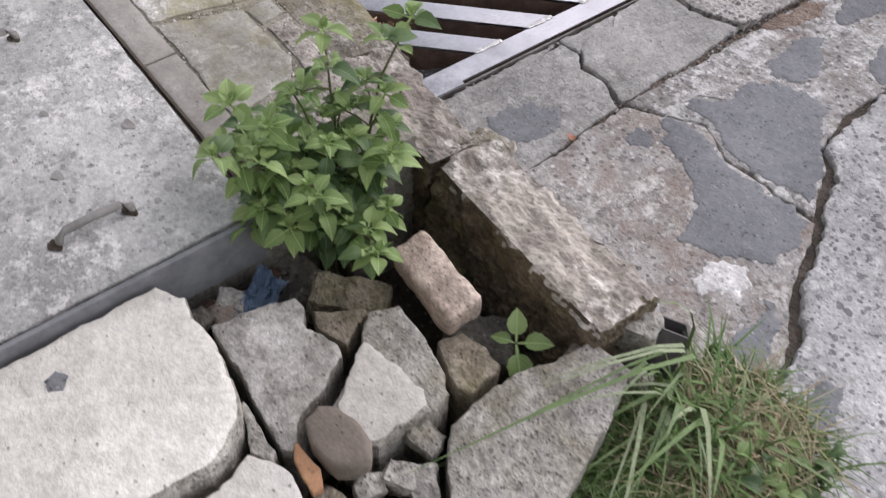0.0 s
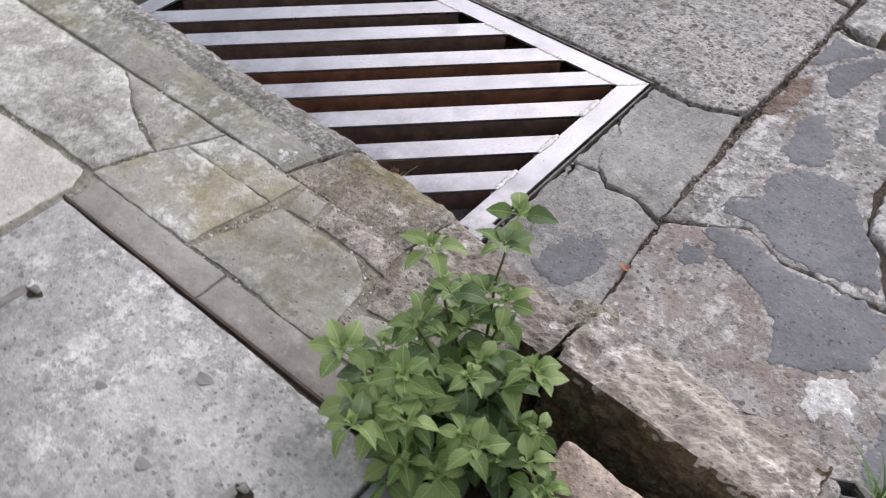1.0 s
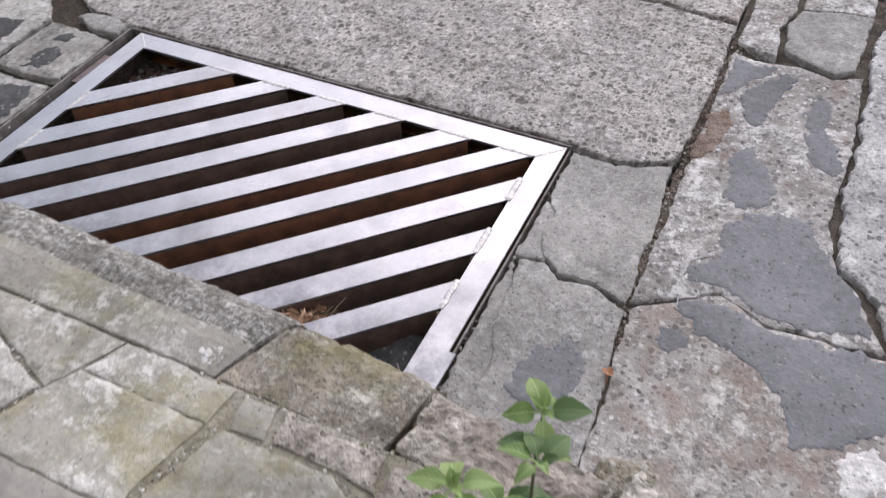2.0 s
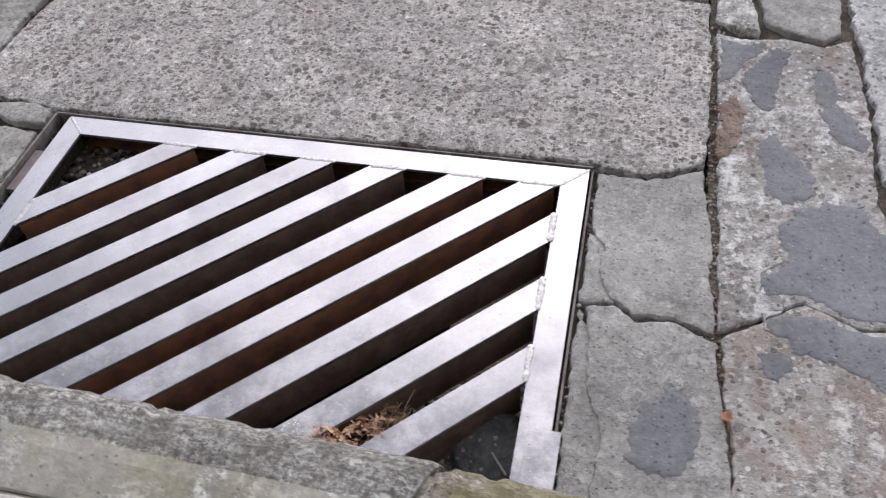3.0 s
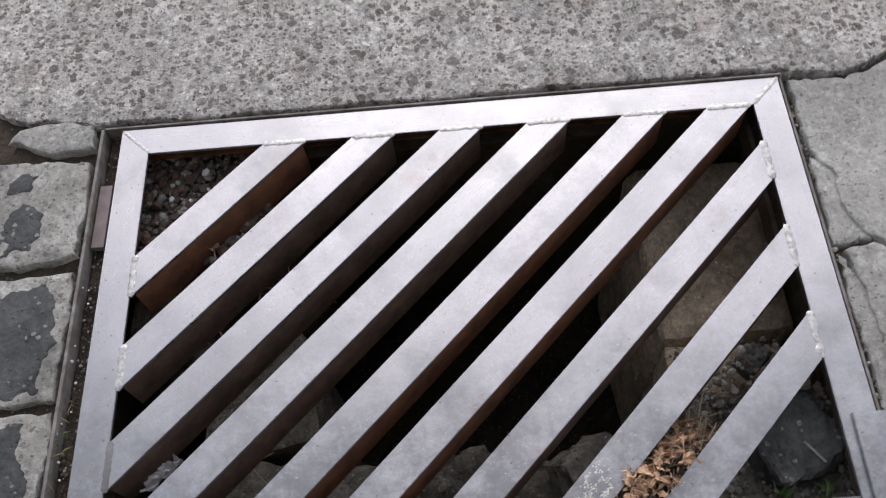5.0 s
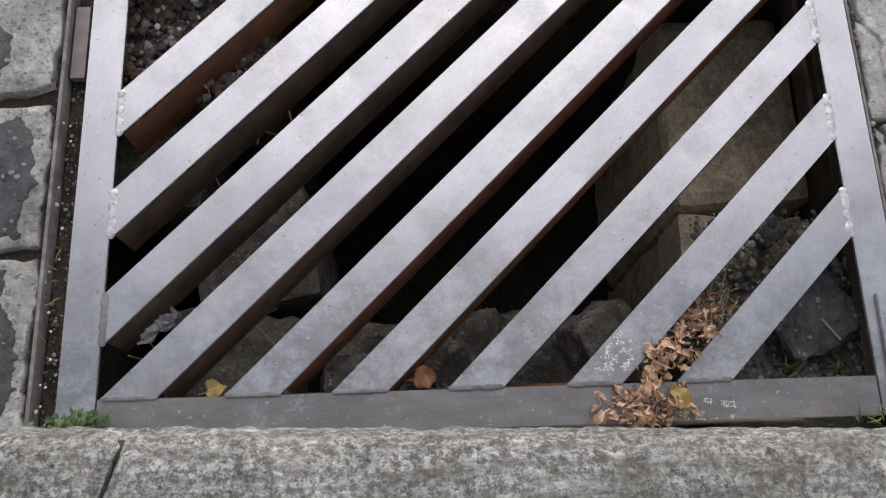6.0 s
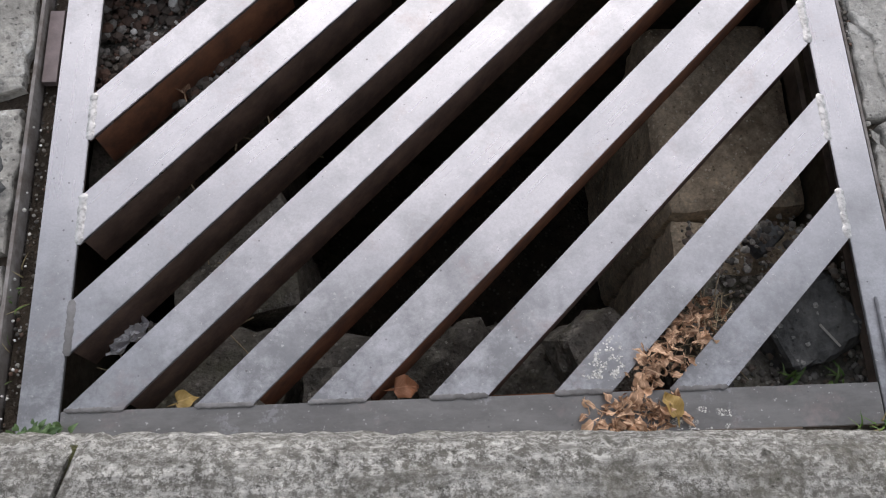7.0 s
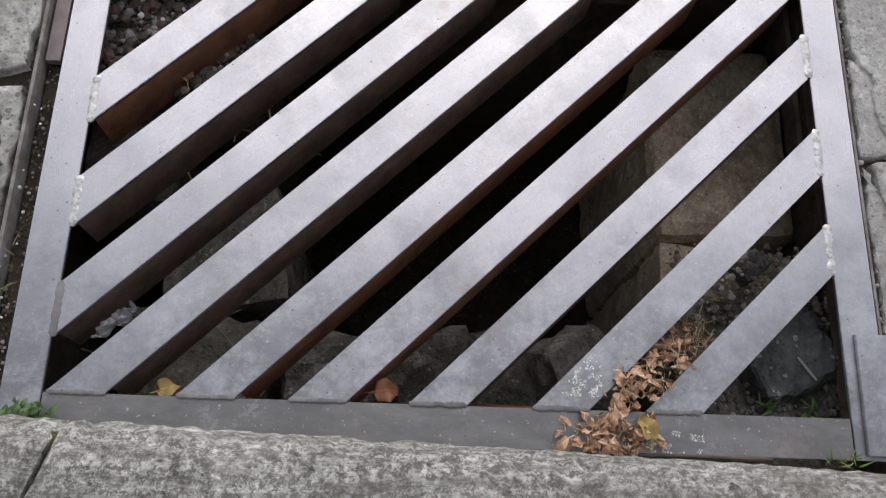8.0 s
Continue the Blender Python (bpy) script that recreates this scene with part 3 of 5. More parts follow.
def hollow(x, y):
    """The broken-out hollow beside the kerb, rising to the verge."""
    rise = max(0.0, min(1.0, (x - 1.80) / 0.12)) * 0.13
    deep = max(0.0, min(1.0, (-0.80 - y) / 0.05))
    shelf = max(0.0, min(1.0, (1.52 - x) / 0.1)) * 0.16 * max(0.0, min(1.0, (-1.08 - y) / 0.06))
    edge = max(0.0, min(1.0, (x - 2.02) / 0.05)) * max(0, min(1, (y + 1.0) / 0.2))
    return -0.04 + deep * (0.045 + rise + shelf) - edge * 0.1


tagged(part("hollow_floor", soil_floor(1.40, 3.2, -1.95, -0.76, hollow, 0.018, 0.02, 3.0), M_SOIL, smooth=True), "earth in the broken hollow of the pavement, darkened as its shade", "ground", kind="structure")

# ---- drain pit below the grate ----
pit = group_of("drain_pit", "dark brown concrete drain pit below the grate", "drain", "structure")
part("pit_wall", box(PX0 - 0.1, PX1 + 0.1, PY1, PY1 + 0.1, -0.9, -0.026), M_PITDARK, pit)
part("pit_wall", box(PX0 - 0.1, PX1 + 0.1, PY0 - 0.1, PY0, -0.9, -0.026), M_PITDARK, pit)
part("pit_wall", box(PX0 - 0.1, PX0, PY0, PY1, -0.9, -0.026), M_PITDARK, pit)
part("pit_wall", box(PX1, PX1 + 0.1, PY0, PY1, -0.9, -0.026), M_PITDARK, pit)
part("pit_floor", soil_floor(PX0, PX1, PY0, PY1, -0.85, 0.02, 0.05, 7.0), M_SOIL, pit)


def pit_block(size, at, turn, seed, mat=M_PITWALL, name="drain_stone", amp=0.008, corner=0.2):
    part(name, moved(rough_box(size, amp, seed, min(0.025, min(size) / 6), corner), pose(*at, *turn)), mat, pit, smooth=False)


pit_block((0.24, 0.36, 0.6), (0.975, -0.155, -0.50), (0, 0, 2), 1.0)
pit_block((0.24, 0.13, 0.6), (0.98, -0.415, -0.51), (0, 0, -4), 2.0)
pit_block((0.30, 0.17, 0.55), (0.42, -0.60, -0.47), (0, 0, 3), 3.0, M_DARKROCK, amp=0.02)
pit_block((0.25, 0.16, 0.5), (0.68, -0.585, -0.46), (3, 0, -6), 4.0, M_DARKROCK, amp=0.025)
pit_block((0.09, 0.08, 0.09), (0.70, -0.56, -0.17), (20, 10, 30), 5.0, M_DARKROCK, amp=0.012)
pit_block((0.12, 0.09, 0.08), (0.50, -0.585, -0.165), (10, -10, 20), 5.5, M_DARKROCK, amp=0.015)
pit_block((0.20, 0.22, 0.6), (0.155, -0.375, -0.51), (0, 0, 10), 6.0, M_DARKROCK, amp=0.012)
pit_block((0.22, 0.20, 0.6), (0.13, -0.59, -0.50), (0, 0, -5), 6.5, M_DARKROCK, amp=0.015)
pit_block((0.30, 0.24, 0.6), (0.06, -0.07, -0.385), (0, 0, 0), 7.0, M_DARKROCK)
pit_block((0.14, 0.20, 0.6), (0.02, -0.24, -0.43), (0, 0, 0), 7.5, M_DARKROCK)
pit_block((0.27, 0.28, 0.6), (0.98, -0.60, -0.414), (0, 0, 0), 8.0, M_DARKROCK, amp=0.01)
pit_block((0.125, 0.11, 0.07), (1.0, -0.55, -0.095), (6, -4, 25), 8.5, M_OLDTAR, "dark_stone", 0.010, 0.45)
pit_block((0.05, 0.035, 0.03), (0.985, -0.40, -0.15), (0, 0, 40), 9.0, M_TAR, "dark_stone", 0.004)
# rusty cross pieces and a plank of the old frame
part("old_angle_iron", moved(box(-0.225, 0.225, -0.028, 0.028, -0.003, 0.003), pose(0.165, -0.172, -0.086, 8, 0, 45)), M_FLANGE, pit, "rusty old angle iron")
part("old_angle_iron", moved(box(-0.35, 0.35, -0.015, 0.015, -0.003, 0.003), pose(0.55, 0.03, -0.075, 0, 0, 0)), M_DARKSTEEL, pit)
part("old_angle_iron", box(1.042, 1.05, -0.30, 0.05, -0.10, -0.06), M_DARKSTEEL, pit)
part("old_angle_iron", box(0.2, 0.85, -0.665, -0.655, -0.09, -0.045), M_RUST, pit)


def scatter(count, x0, x1, y0, y1, z, r0, r1, seed, keep=None):
    rnd = random.Random(seed)
    centres, sizes = [], []
    while len(centres) < count:
        x, y = rnd.uniform(x0, x1), rnd.uniform(y0, y1)
        if keep and not keep(x, y):
            continue
        r = r0 * (r1 / r0) ** (rnd.random() ** 1.8)
        h = z(x, y) if callable(z) else z
        centres.append((x, y, h + r * 0.3))
        sizes.append(r)
    return centres, sizes


tagged(part("gravel", pebbles(*scatter(1300, -0.05, 0.2, -0.19, 0.05, -0.072, 0.0022, 0.0105, 3)), M_REDGRAVEL), "mixed grey and reddish gravel in the drain corner", "gravel", kind="stuff")
tagged(part("gravel", pebbles(*scatter(1100, 0.85, 1.1, -0.69, -0.38, -0.112, 0.002, 0.0075, 5)), M_PITGRAVEL), "fine dark gravel on the drain ledge", "gravel", kind="stuff")
tagged(part("gravel", pebbles(*scatter(220, -0.082, -0.055, -0.68, 0.06, -0.024, 0.0012, 0.0034, 6)), M_GRAVEL), "grit caught beside the grate", "gravel", kind="stuff")
tagged(part("white_grit", pebbles(*scatter(24, -0.092, -0.068, -0.70, -0.2, -0.006, 0.0016, 0.0034, 8)), M_CHIPS), "small white chips in the joint beside the grate", "gravel", kind="stuff")
tagged(part("white_grit", pebbles(*scatter(7, -0.0, 0.12, -0.14, 0.03, -0.066, 0.004, 0.010, 18)), M_CHIPS), "white chips among the drain gravel", "gravel", kind="stuff")

# ---- the seat of the grate: thin rusty angle round the opening ----
seat = group_of("grate_seat", "thin rusty angle frame set into the road", "frame", "structure")
part("seat_side", box(-0.0835, 1.100, 0.0565, 0.0595, -0.07, 0.003), M_SEAT, seat)
part("seat_side", box(-0.090, -0.085, -0.70, 0.056, -0.07, 0.003), M_SEAT, seat)
part("seat_side", box(1.0975, 1.1015, -0.70, 0.056, -0.07, -0.006), M_SEAT, seat)
part("seat_ledge", box(-0.084, -0.03, -0.70, 0.067, -0.064, -0.030), M_SOIL, seat, "packed dirt on the seat")
part("seat_ledge", box(1.06, 1.096, -0.70, 0.067, -0.064, -0.060), M_DARKSTEEL, seat)
part("seat_ledge", box(-0.029, 1.059, 0.03, 0.056, -0.064, -0.060), M_RUST, seat)
part("seat_ledge", box(-0.029, 0.50, -0.70, -0.643, -0.064, -0.060), M_DARKSTEEL, seat)
part("seat_ledge", box(0.502, 0.78, -0.70, -0.641, -0.064, -0.060), M_RUST, seat, "rusty ledge below the frame")
part("seat_ledge", box(0.782, 1.059, -0.70, -0.655, -0.064, -0.060), M_DARKSTEEL, seat)
part("seat_strip", box(-0.081, -0.060, -0.175, -0.055, -0.02, -0.008), M_STRIP, seat, "purplish brown packing strip")

# ---- the steel grate ----
grate = group_of("drain_grate", "bare steel drain grate with slanting welded bars", "grate")
W = 0.053
part("frame_side", plate([(0, 0), (L, 0), (L + W, W), (-W, W)], 0.0, 0.006), M_STEELX, grate)
part("frame_side", plate([(-0.0015, 0), (-0.0015, -H - W), (-W, -H - W), (-W, W - 0.0015)], 0.0, 0.006), M_STEELY, grate)
part("frame_side", plate([(L + 0.0015, 0), (L + W, W - 0.0015), (L + W, -H - W), (L + 0.0015, -H - W)], 0.0, 0.006), M_STEELY, grate)
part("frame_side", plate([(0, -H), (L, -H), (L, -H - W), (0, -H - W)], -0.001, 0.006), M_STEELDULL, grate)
part("frame_flange", box(-W, L + W, W - 0.006, W - 0.001, -0.055, -0.0065), M_DARKSTEEL, grate)
part("frame_flange", box(-W, -W + 0.005, -H - W, W - 0.007, -0.055, -0.0065), M_DARKSTEEL, grate)
part("frame_flange", box(L + W - 0.005, L + W, -H - W, W - 0.007, -0.055, -0.0065), M_DARKSTEEL, grate)
part("lap_plate", plate([(1.057, -0.54), (1.108, -0.54), (1.106, -0.70), (1.055, -0.70)], 0.007, 0.006), M_STEELY, grate, "short lapped steel plate")
part("weld", bead((0.001, 0.0005, 0), (-W + 0.004, W - 0.004, 0), 0.0035, 1.0), M_WELD, grate)
part("weld", bead((L, 0, 0), (L + W, W, 0), 0.0045, 2.0), M_WELD, grate)
LOWER = (-0.275, -0.430, -0.581, -0.731, -0.894, -1.036, -1.190, -1.349, -1.497)
for k, c in enumerate(LOWER):
    u = c + 0.0745
    start = lambda v: (0.001, v) if v > -H else (-H - v, -H + 0.001)
    stop = lambda v: (-v, -0.001) if -v < L else (L - 0.001, L + v)
    corners = [start(u), start(c), stop(c), stop(u)]
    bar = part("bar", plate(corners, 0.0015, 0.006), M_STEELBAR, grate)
    a, b = Vector(start(c)), Vector(stop(c))
    way = (b - a).normalized()
    up = Vector((-way.y, way.x))
    a, b = a + way * 0.008, b - way * 0.008
    bm = plate([a + up * 0.0004, b + up * 0.0004, b + up * 0.006, a + up * 0.006], -0.0047, 0.079)
    part("flange", bm, M_FLANGERUST if k in (0, 4, 5) else M_FLANGE, bar, "rusty vertical flange" if k in (0, 4, 5) else "")
    for v, w in ((start(u), start(c)), (stop(u), stop(c))):
        if (Vector(v) - Vector(w)).length < 0.14:
            part("weld", bead((*v, 0.001), (*w, 0.001), (0.0038 if v[1] < -H + 0.01 else 0.0066) + 0.0015 * noise.noise(Vector((k * 2.1, v[0], 0))), k + v[0] * 7), M_WELDDULL if v[1] < -0.5 and v[0] < 0.95 else M_WELD, grate, smooth=True)

# ---- kerb ----
kerb = group_of("kerb", "row of weathered concrete kerb blocks, chipped and mossy", "kerb", "structure")


def kerb_block(x0, x1, skew0, skew1, mat, seed, amp=0.006, drop=0.0, top=0.287):
    """One kerb block: a rounded road edge, a worn top, uneven ends."""
    prof = [(0, -0.05), (0, 0.1), (0, top - 0.068), (-0.004, top - 0.040), (-0.013, top - 0.022), (-0.027, top - 0.009), (-0.046, top - 0.002), (-0.085, top), (-0.105, top + 0.002), (-0.882, top), (-0.8842, top - 0.003), (-0.885, 0.1), (-0.885, -0.05)]
    many = max(4, round((x1 - x0) / 0.011))
    bm = bmesh.new()
    rows = []
    for i in range(many + 1):
        row = []
        for j, (y, z) in enumerate(prof):
            f = i / many
            front = -0.704 - 0.034 * max(-0.8, min(1.3, x0 + (x1 - x0) * f))
            if j < 9:
                y += front
            x = x0 + (x1 - x0) * f + (skew0 * (1 - f) + skew1 * f) * (y + 0.81)
            end = min(i, many - i)
            p = Vector((x, y, z - (0.006 if end == 0 and j > 2 else 0)))
            p.z -= drop * f
            q = p * 1.0 + Vector((seed, 0, 0))
            d = amp * (noise.noise(q * 18) + 0.7 * noise.noise(q * 45) + 0.4 * noise.noise(q * 90))
            if 2 <= j <= 6:
                p.y -= abs(d) * 1.8
            p.z += d * 0.6
            if end == 0:
                p.x += 1.5 * amp * noise.noise(q * 22 + Vector((0, 5, 0)))
            row.append(bm.verts.new(p))
        rows.append(row)
    for r, s in zip(rows, rows[1:]):
        for j in range(len(prof) - 1):
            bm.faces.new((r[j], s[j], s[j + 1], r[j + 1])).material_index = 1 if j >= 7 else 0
    bm.faces.new(rows[0])
    bm.faces.new(rows[-1][::-1])
    bmesh.ops.recalc_face_normals(bm, faces=bm.faces)
    made = part("kerb_block", bm, mat, kerb)
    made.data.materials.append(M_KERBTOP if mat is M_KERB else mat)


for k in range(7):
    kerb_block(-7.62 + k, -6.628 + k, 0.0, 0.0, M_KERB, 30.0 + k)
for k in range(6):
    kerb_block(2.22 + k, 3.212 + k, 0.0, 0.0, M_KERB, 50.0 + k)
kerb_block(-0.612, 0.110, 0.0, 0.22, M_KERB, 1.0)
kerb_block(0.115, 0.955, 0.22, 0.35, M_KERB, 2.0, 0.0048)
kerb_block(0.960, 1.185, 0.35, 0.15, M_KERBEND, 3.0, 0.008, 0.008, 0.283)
part("moss_fill", moved(rough_box((0.009, 0.15, 0.2), 0.004, 4.0, 0.006), pose(0.113, -0.80, 0.163, 0, 0, -12)), M_MOSSFILL, kerb, "mossy joint filling")

part("joint_dirt", moved(rough_box((0.014, 0.115, 0.2), 0.004, 5.0, 0.008), pose(0.955, -0.825, 0.170, 0, 0, -17)), M_JOINT, kerb, "dirt packed in the joint")

# ---- pavement tiles, strip and cover slab ----
tiles = group_of("pavement", "cracked old yellowish concrete pavement tiles", "pavement", "structure")
TILES = (
    ([(0.537, -0.888), (0.799, -0.888), (0.749, -0.985), (0.643, -0.950)], M_TILE),
    ([(-0.6, -0.892), (0.533, -0.890), (0.640, -0.952), (0.744, -0.988), (0.708, -1.075), (0.3, -1.09), (-0.6, -1.09)], M_HALFPALE),
    ([(0.801, -0.888), (0.977, -0.888), (0.969, -0.9445), (0.775, -0.9445)], M_TILE),
    ([(0.774, -0.9468), (0.968, -0.9468), (0.940, -1.080), (0.713, -1.080), (0.753, -0.985)], M_TILE),
    ([(0.99, -0.893), (1.035, -0.893), (1.045, -0.935), (1.0, -0.94)], M_TILE),
    ([(0.995, -0.945), (1.145, -0.941), (1.19, -0.972), (1.212, -1.080), (0.950, -1.080)], M_TILE),
    ([(1.05, -0.893), (1.19, -0.893), (1.2, -0.945), (1.15, -0.938), (1.055, -0.935)], M_BROKEN),
    ([(1.205, -0.90), (1.30, -0.91), (1.31, -0.98), (1.22, -1.0), (1.2, -0.96)], M_BROKEN),
    ([(1.22, -1.01), (1.31, -0.99), (1.32, -1.076), (1.22, -1.076)], M_TILE),
    ([(0.74, -1.083), (1.03, -1.083), (1.03, -1.138), (0.74, -1.138)], M_BEIGE),
    ([(1.034, -1.083), (1.37, -1.083), (1.37, -1.138), (1.034, -1.138)], M_BEIGE),
    ([(-0.6, -1.10), (0.30, -1.10), (0.695, -1.085), (0.715, -1.12), (0.715, -1.85), (-0.6, -1.85)], M_PALE),
)
for k, (corners, mat) in enumerate(TILES):
    flat = mat in (M_BEIGE,)
    part("tile" if mat is not M_BEIGE else "strip", slab_mesh(corners, 0.2868 + 0.0012 * noise.noise(Vector((k * 3.3, 0, 0))), 0.014, 0.0016, 0.0012 if flat else 0.0036, 0.012, k + 20.0, (0, 0), 0.0, 0.0007), mat, tiles)

for k in range(7):
    for j, (y0, y1) in enumerate(((-0.893, -1.38), (-1.388, -1.88))):
        x = -0.61 - 0.9 * k - 0.3 * j
        part("tile", slab_mesh([(x, y0), (x - 0.89, y0), (x - 0.89, y1), (x, y1)], 0.286, 0.014, 0.003, 0.003, 0.05, k + 300.0 + 9 * j), M_TILE, tiles)
part("pavement_bed", box(2.26, 40, -1.9, -0.887, -0.055, 0.2833), M_JOINT, tiles)
for k in range(6):
    for j, (y0, y1) in enumerate(((-0.893, -1.38), (-1.388, -1.88))):
        x = 2.27 + 0.9 * k + (0.3 * j if k else 0)
        part("tile", slab_mesh([(x, y0), (x + 0.89 + (0.3 * j if not k else 0), y0), (x + 0.89 + (0.3 * j if not k else 0), y1), (x, y1)], 0.286, 0.014, 0.003, 0.003, 0.05, k + 340.0 + 9 * j), M_TILE, tiles)

cover = group_of("cover_slab", "grey mottled concrete manhole cover slab with rebar handles", "slab")
part("slab", slab_mesh([(0.742, -1.147), (1.396, -1.152), (1.402, -1.86), (0.742, -1.86)], 0.297, 0.0185, 0.003, 0.0015, 0.03, 40.0), M_COVER, cover)
part("edge_rail", box(1.405, 1.412, -1.86, -1.155, 0.215, 0.298), M_EDGE, cover, "grey steel edge rail")
part("edge_rail", box(0.735, 1.40, -1.1445, -1.1405, 0.278, 0.2965), M_DARKSTEEL, cover)


def handle(x, y0, y1, z):
    pts = [(x, y0, z - 0.012), (x, y0 + 0.002, z + 0.008), (x, y0 + 0.014, z + 0.017), (x, (y0 + y1) / 2, z + 0.019), (x, y1 - 0.014, z + 0.017), (x, y1 - 0.002, z + 0.008), (x, y1, z - 0.012)]
    part("handle", tube(pts, 0.0058, 8), M_REBAR, cover, "bent rebar handle", True)
    for y in (y0, y1):
        part("handle_socket", pebbles([(x, y, z - 0.001)], [0.014], 0.12, 2), M_SOIL, cover, "dark rust hole")


handle(1.30, -1.38, -1.28, 0.297)
handle(0.87, -1.37, -1.27, 0.297)
for x, y, r in ((1.15, -1.211, 0.013), (1.186, -1.332, 0.011), (1.06, -1.30, 0.009)):
    part("pock", pebbles([(x, y, 0.2965)], [r], 0.1, 2), M_REBAR, cover, "shallow dark pock mark")

# ---- broken kerb pieces ----
def block(name, label, category, bm, mat, group="", side=None, smooth=False):
    """A single piece; side: the material of its broken flanks, where they differ from its top."""
    bm.normal_update()
    peak = max(v.co.z for v in bm.verts)
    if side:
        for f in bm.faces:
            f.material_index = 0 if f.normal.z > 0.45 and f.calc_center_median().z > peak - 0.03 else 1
    ob = part(name, bm, mat, smooth=smooth)
    if side:
        ob.data.materials.append(side)
    return tagged(ob, label, category, group)


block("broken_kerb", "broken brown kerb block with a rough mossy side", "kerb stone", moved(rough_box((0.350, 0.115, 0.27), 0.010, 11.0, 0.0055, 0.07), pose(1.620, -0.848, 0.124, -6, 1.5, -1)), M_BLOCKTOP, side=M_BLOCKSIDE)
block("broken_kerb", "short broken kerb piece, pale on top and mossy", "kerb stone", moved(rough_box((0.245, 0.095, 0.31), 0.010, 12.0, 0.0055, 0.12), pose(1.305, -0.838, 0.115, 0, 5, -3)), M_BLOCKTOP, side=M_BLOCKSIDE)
block("kerb_fragment", "small mossy kerb fragment wedged beside the road", "kerb stone", moved(rough_box((0.07, 0.055, 0.27), 0.010, 13.0, 0.008, 0.3), pose(1.448, -0.785, 0.122, 0, 0, 25)), M_KERBEND)

# ---- rubble in the hollow ----
RUBBLE = (
    ([(1.483, -1.276), (1.496, -1.212), (1.514, -1.171), (1.533, -1.168), (1.56, -1.178), (1.604, -1.162), (1.619, -1.168), (1.644, -1.217), (1.652, -1.246), (1.667, -1.265), (1.686, -1.281), (1.676, -1.291), (1.646, -1.290), (1.611, -1.289), (1.58, -1.281), (1.545, -1.279)], 0.235, M_HALFPALE, "grey broken concrete slab piece lying in the rubble", (-0.05, 0.1)),
    ([(1.588, -1.103), (1.602, -1.067), (1.636, -1.066), (1.673, -1.071), (1.707, -1.078), (1.743, -1.092), (1.750, -1.117), (1.747, -1.148), (1.745, -1.2), (1.733, -1.216), (1.7, -1.226), (1.668, -1.214), (1.648, -1.183), (1.637, -1.152), (1.606, -1.128)], 0.238, M_RUBBLE, "half bleached broken concrete slab piece lying in the rubble", (0.0, 0.05)),
    ([(1.532, -1.157), (1.549, -1.138), (1.571, -1.102), (1.579, -1.100), (1.585, -1.122), (1.604, -1.148), (1.584, -1.158), (1.560, -1.167)], 0.228, M_BROWNRUBBLE, "small grey-brown concrete fragment in the rubble", (0.0, 0.0)),
    ([(1.660, -1.046), (1.667, -1.010), (1.705, -1.001), (1.739, -1.003), (1.747, -1.028), (1.752, -1.062), (1.736, -1.071), (1.708, -1.067), (1.684, -1.057)], 0.212, M_BROWNRUBBLE, "mossy grey-brown stone wedged in the rubble", (0.1, -0.15)),
    ([(1.764, -1.038), (1.764, -0.995), (1.778, -0.948), (1.787, -0.893), (1.823, -0.889), (1.85, -0.884), (1.885, -0.948), (1.905, -1.018), (1.925, -1.078), (1.91, -1.19), (1.86, -1.185), (1.833, -1.159), (1.792, -1.134), (1.770, -1.111), (1.764, -1.062)], 0.226, M_RUBBLE, "large grey broken concrete piece beside the grass", (0.0, 0.03)),
    ([(1.418, -1.312), (1.455, -1.290), (1.495, -1.293), (1.535, -1.289), (1.57, -1.296), (1.605, -1.300), (1.640, -1.318), (1.662, -1.345), (1.674, -1.375), (1.668, -1.43), (1.665, -1.50), (1.62, -1.62), (1.418, -1.68)], 0.281, M_PALE, "large pale cream broken screed slab", (0.0, 0.0)),
    ([(1.668, -1.328), (1.690, -1.312), (1.714, -1.302), (1.735, -1.303), (1.756, -1.306), (1.80, -1.334), (1.79, -1.45), (1.69, -1.52), (1.68, -1.44), (1.686, -1.375)], 0.247, M_PALE, "pale broken screed piece", (0.0, 0.0)),
    ([(1.80, -1.225), (1.835, -1.20), (1.87, -1.215), (1.90, -1.30), (1.83, -1.36), (1.795, -1.30)], 0.222, M_RUBBLE, "grey concrete fragment in the rubble", (0.1, 0.0)),
    ([(1.60, -1.299), (1.64, -1.298), (1.678, -1.30), (1.690, -1.308), (1.664, -1.322), (1.648, -1.316)], 0.238, M_RUBBLE, "narrow grey concrete fragment in the rubble", (0.0, 0.0)),
    ([(1.95, -1.14), (1.98, -1.10), (2.05, -1.12), (2.06, -1.3), (1.94, -1.35), (1.93, -1.25)], 0.20, M_RUBBLE, "grey concrete fragment beside the grass", (0.0, 0.0)),
)
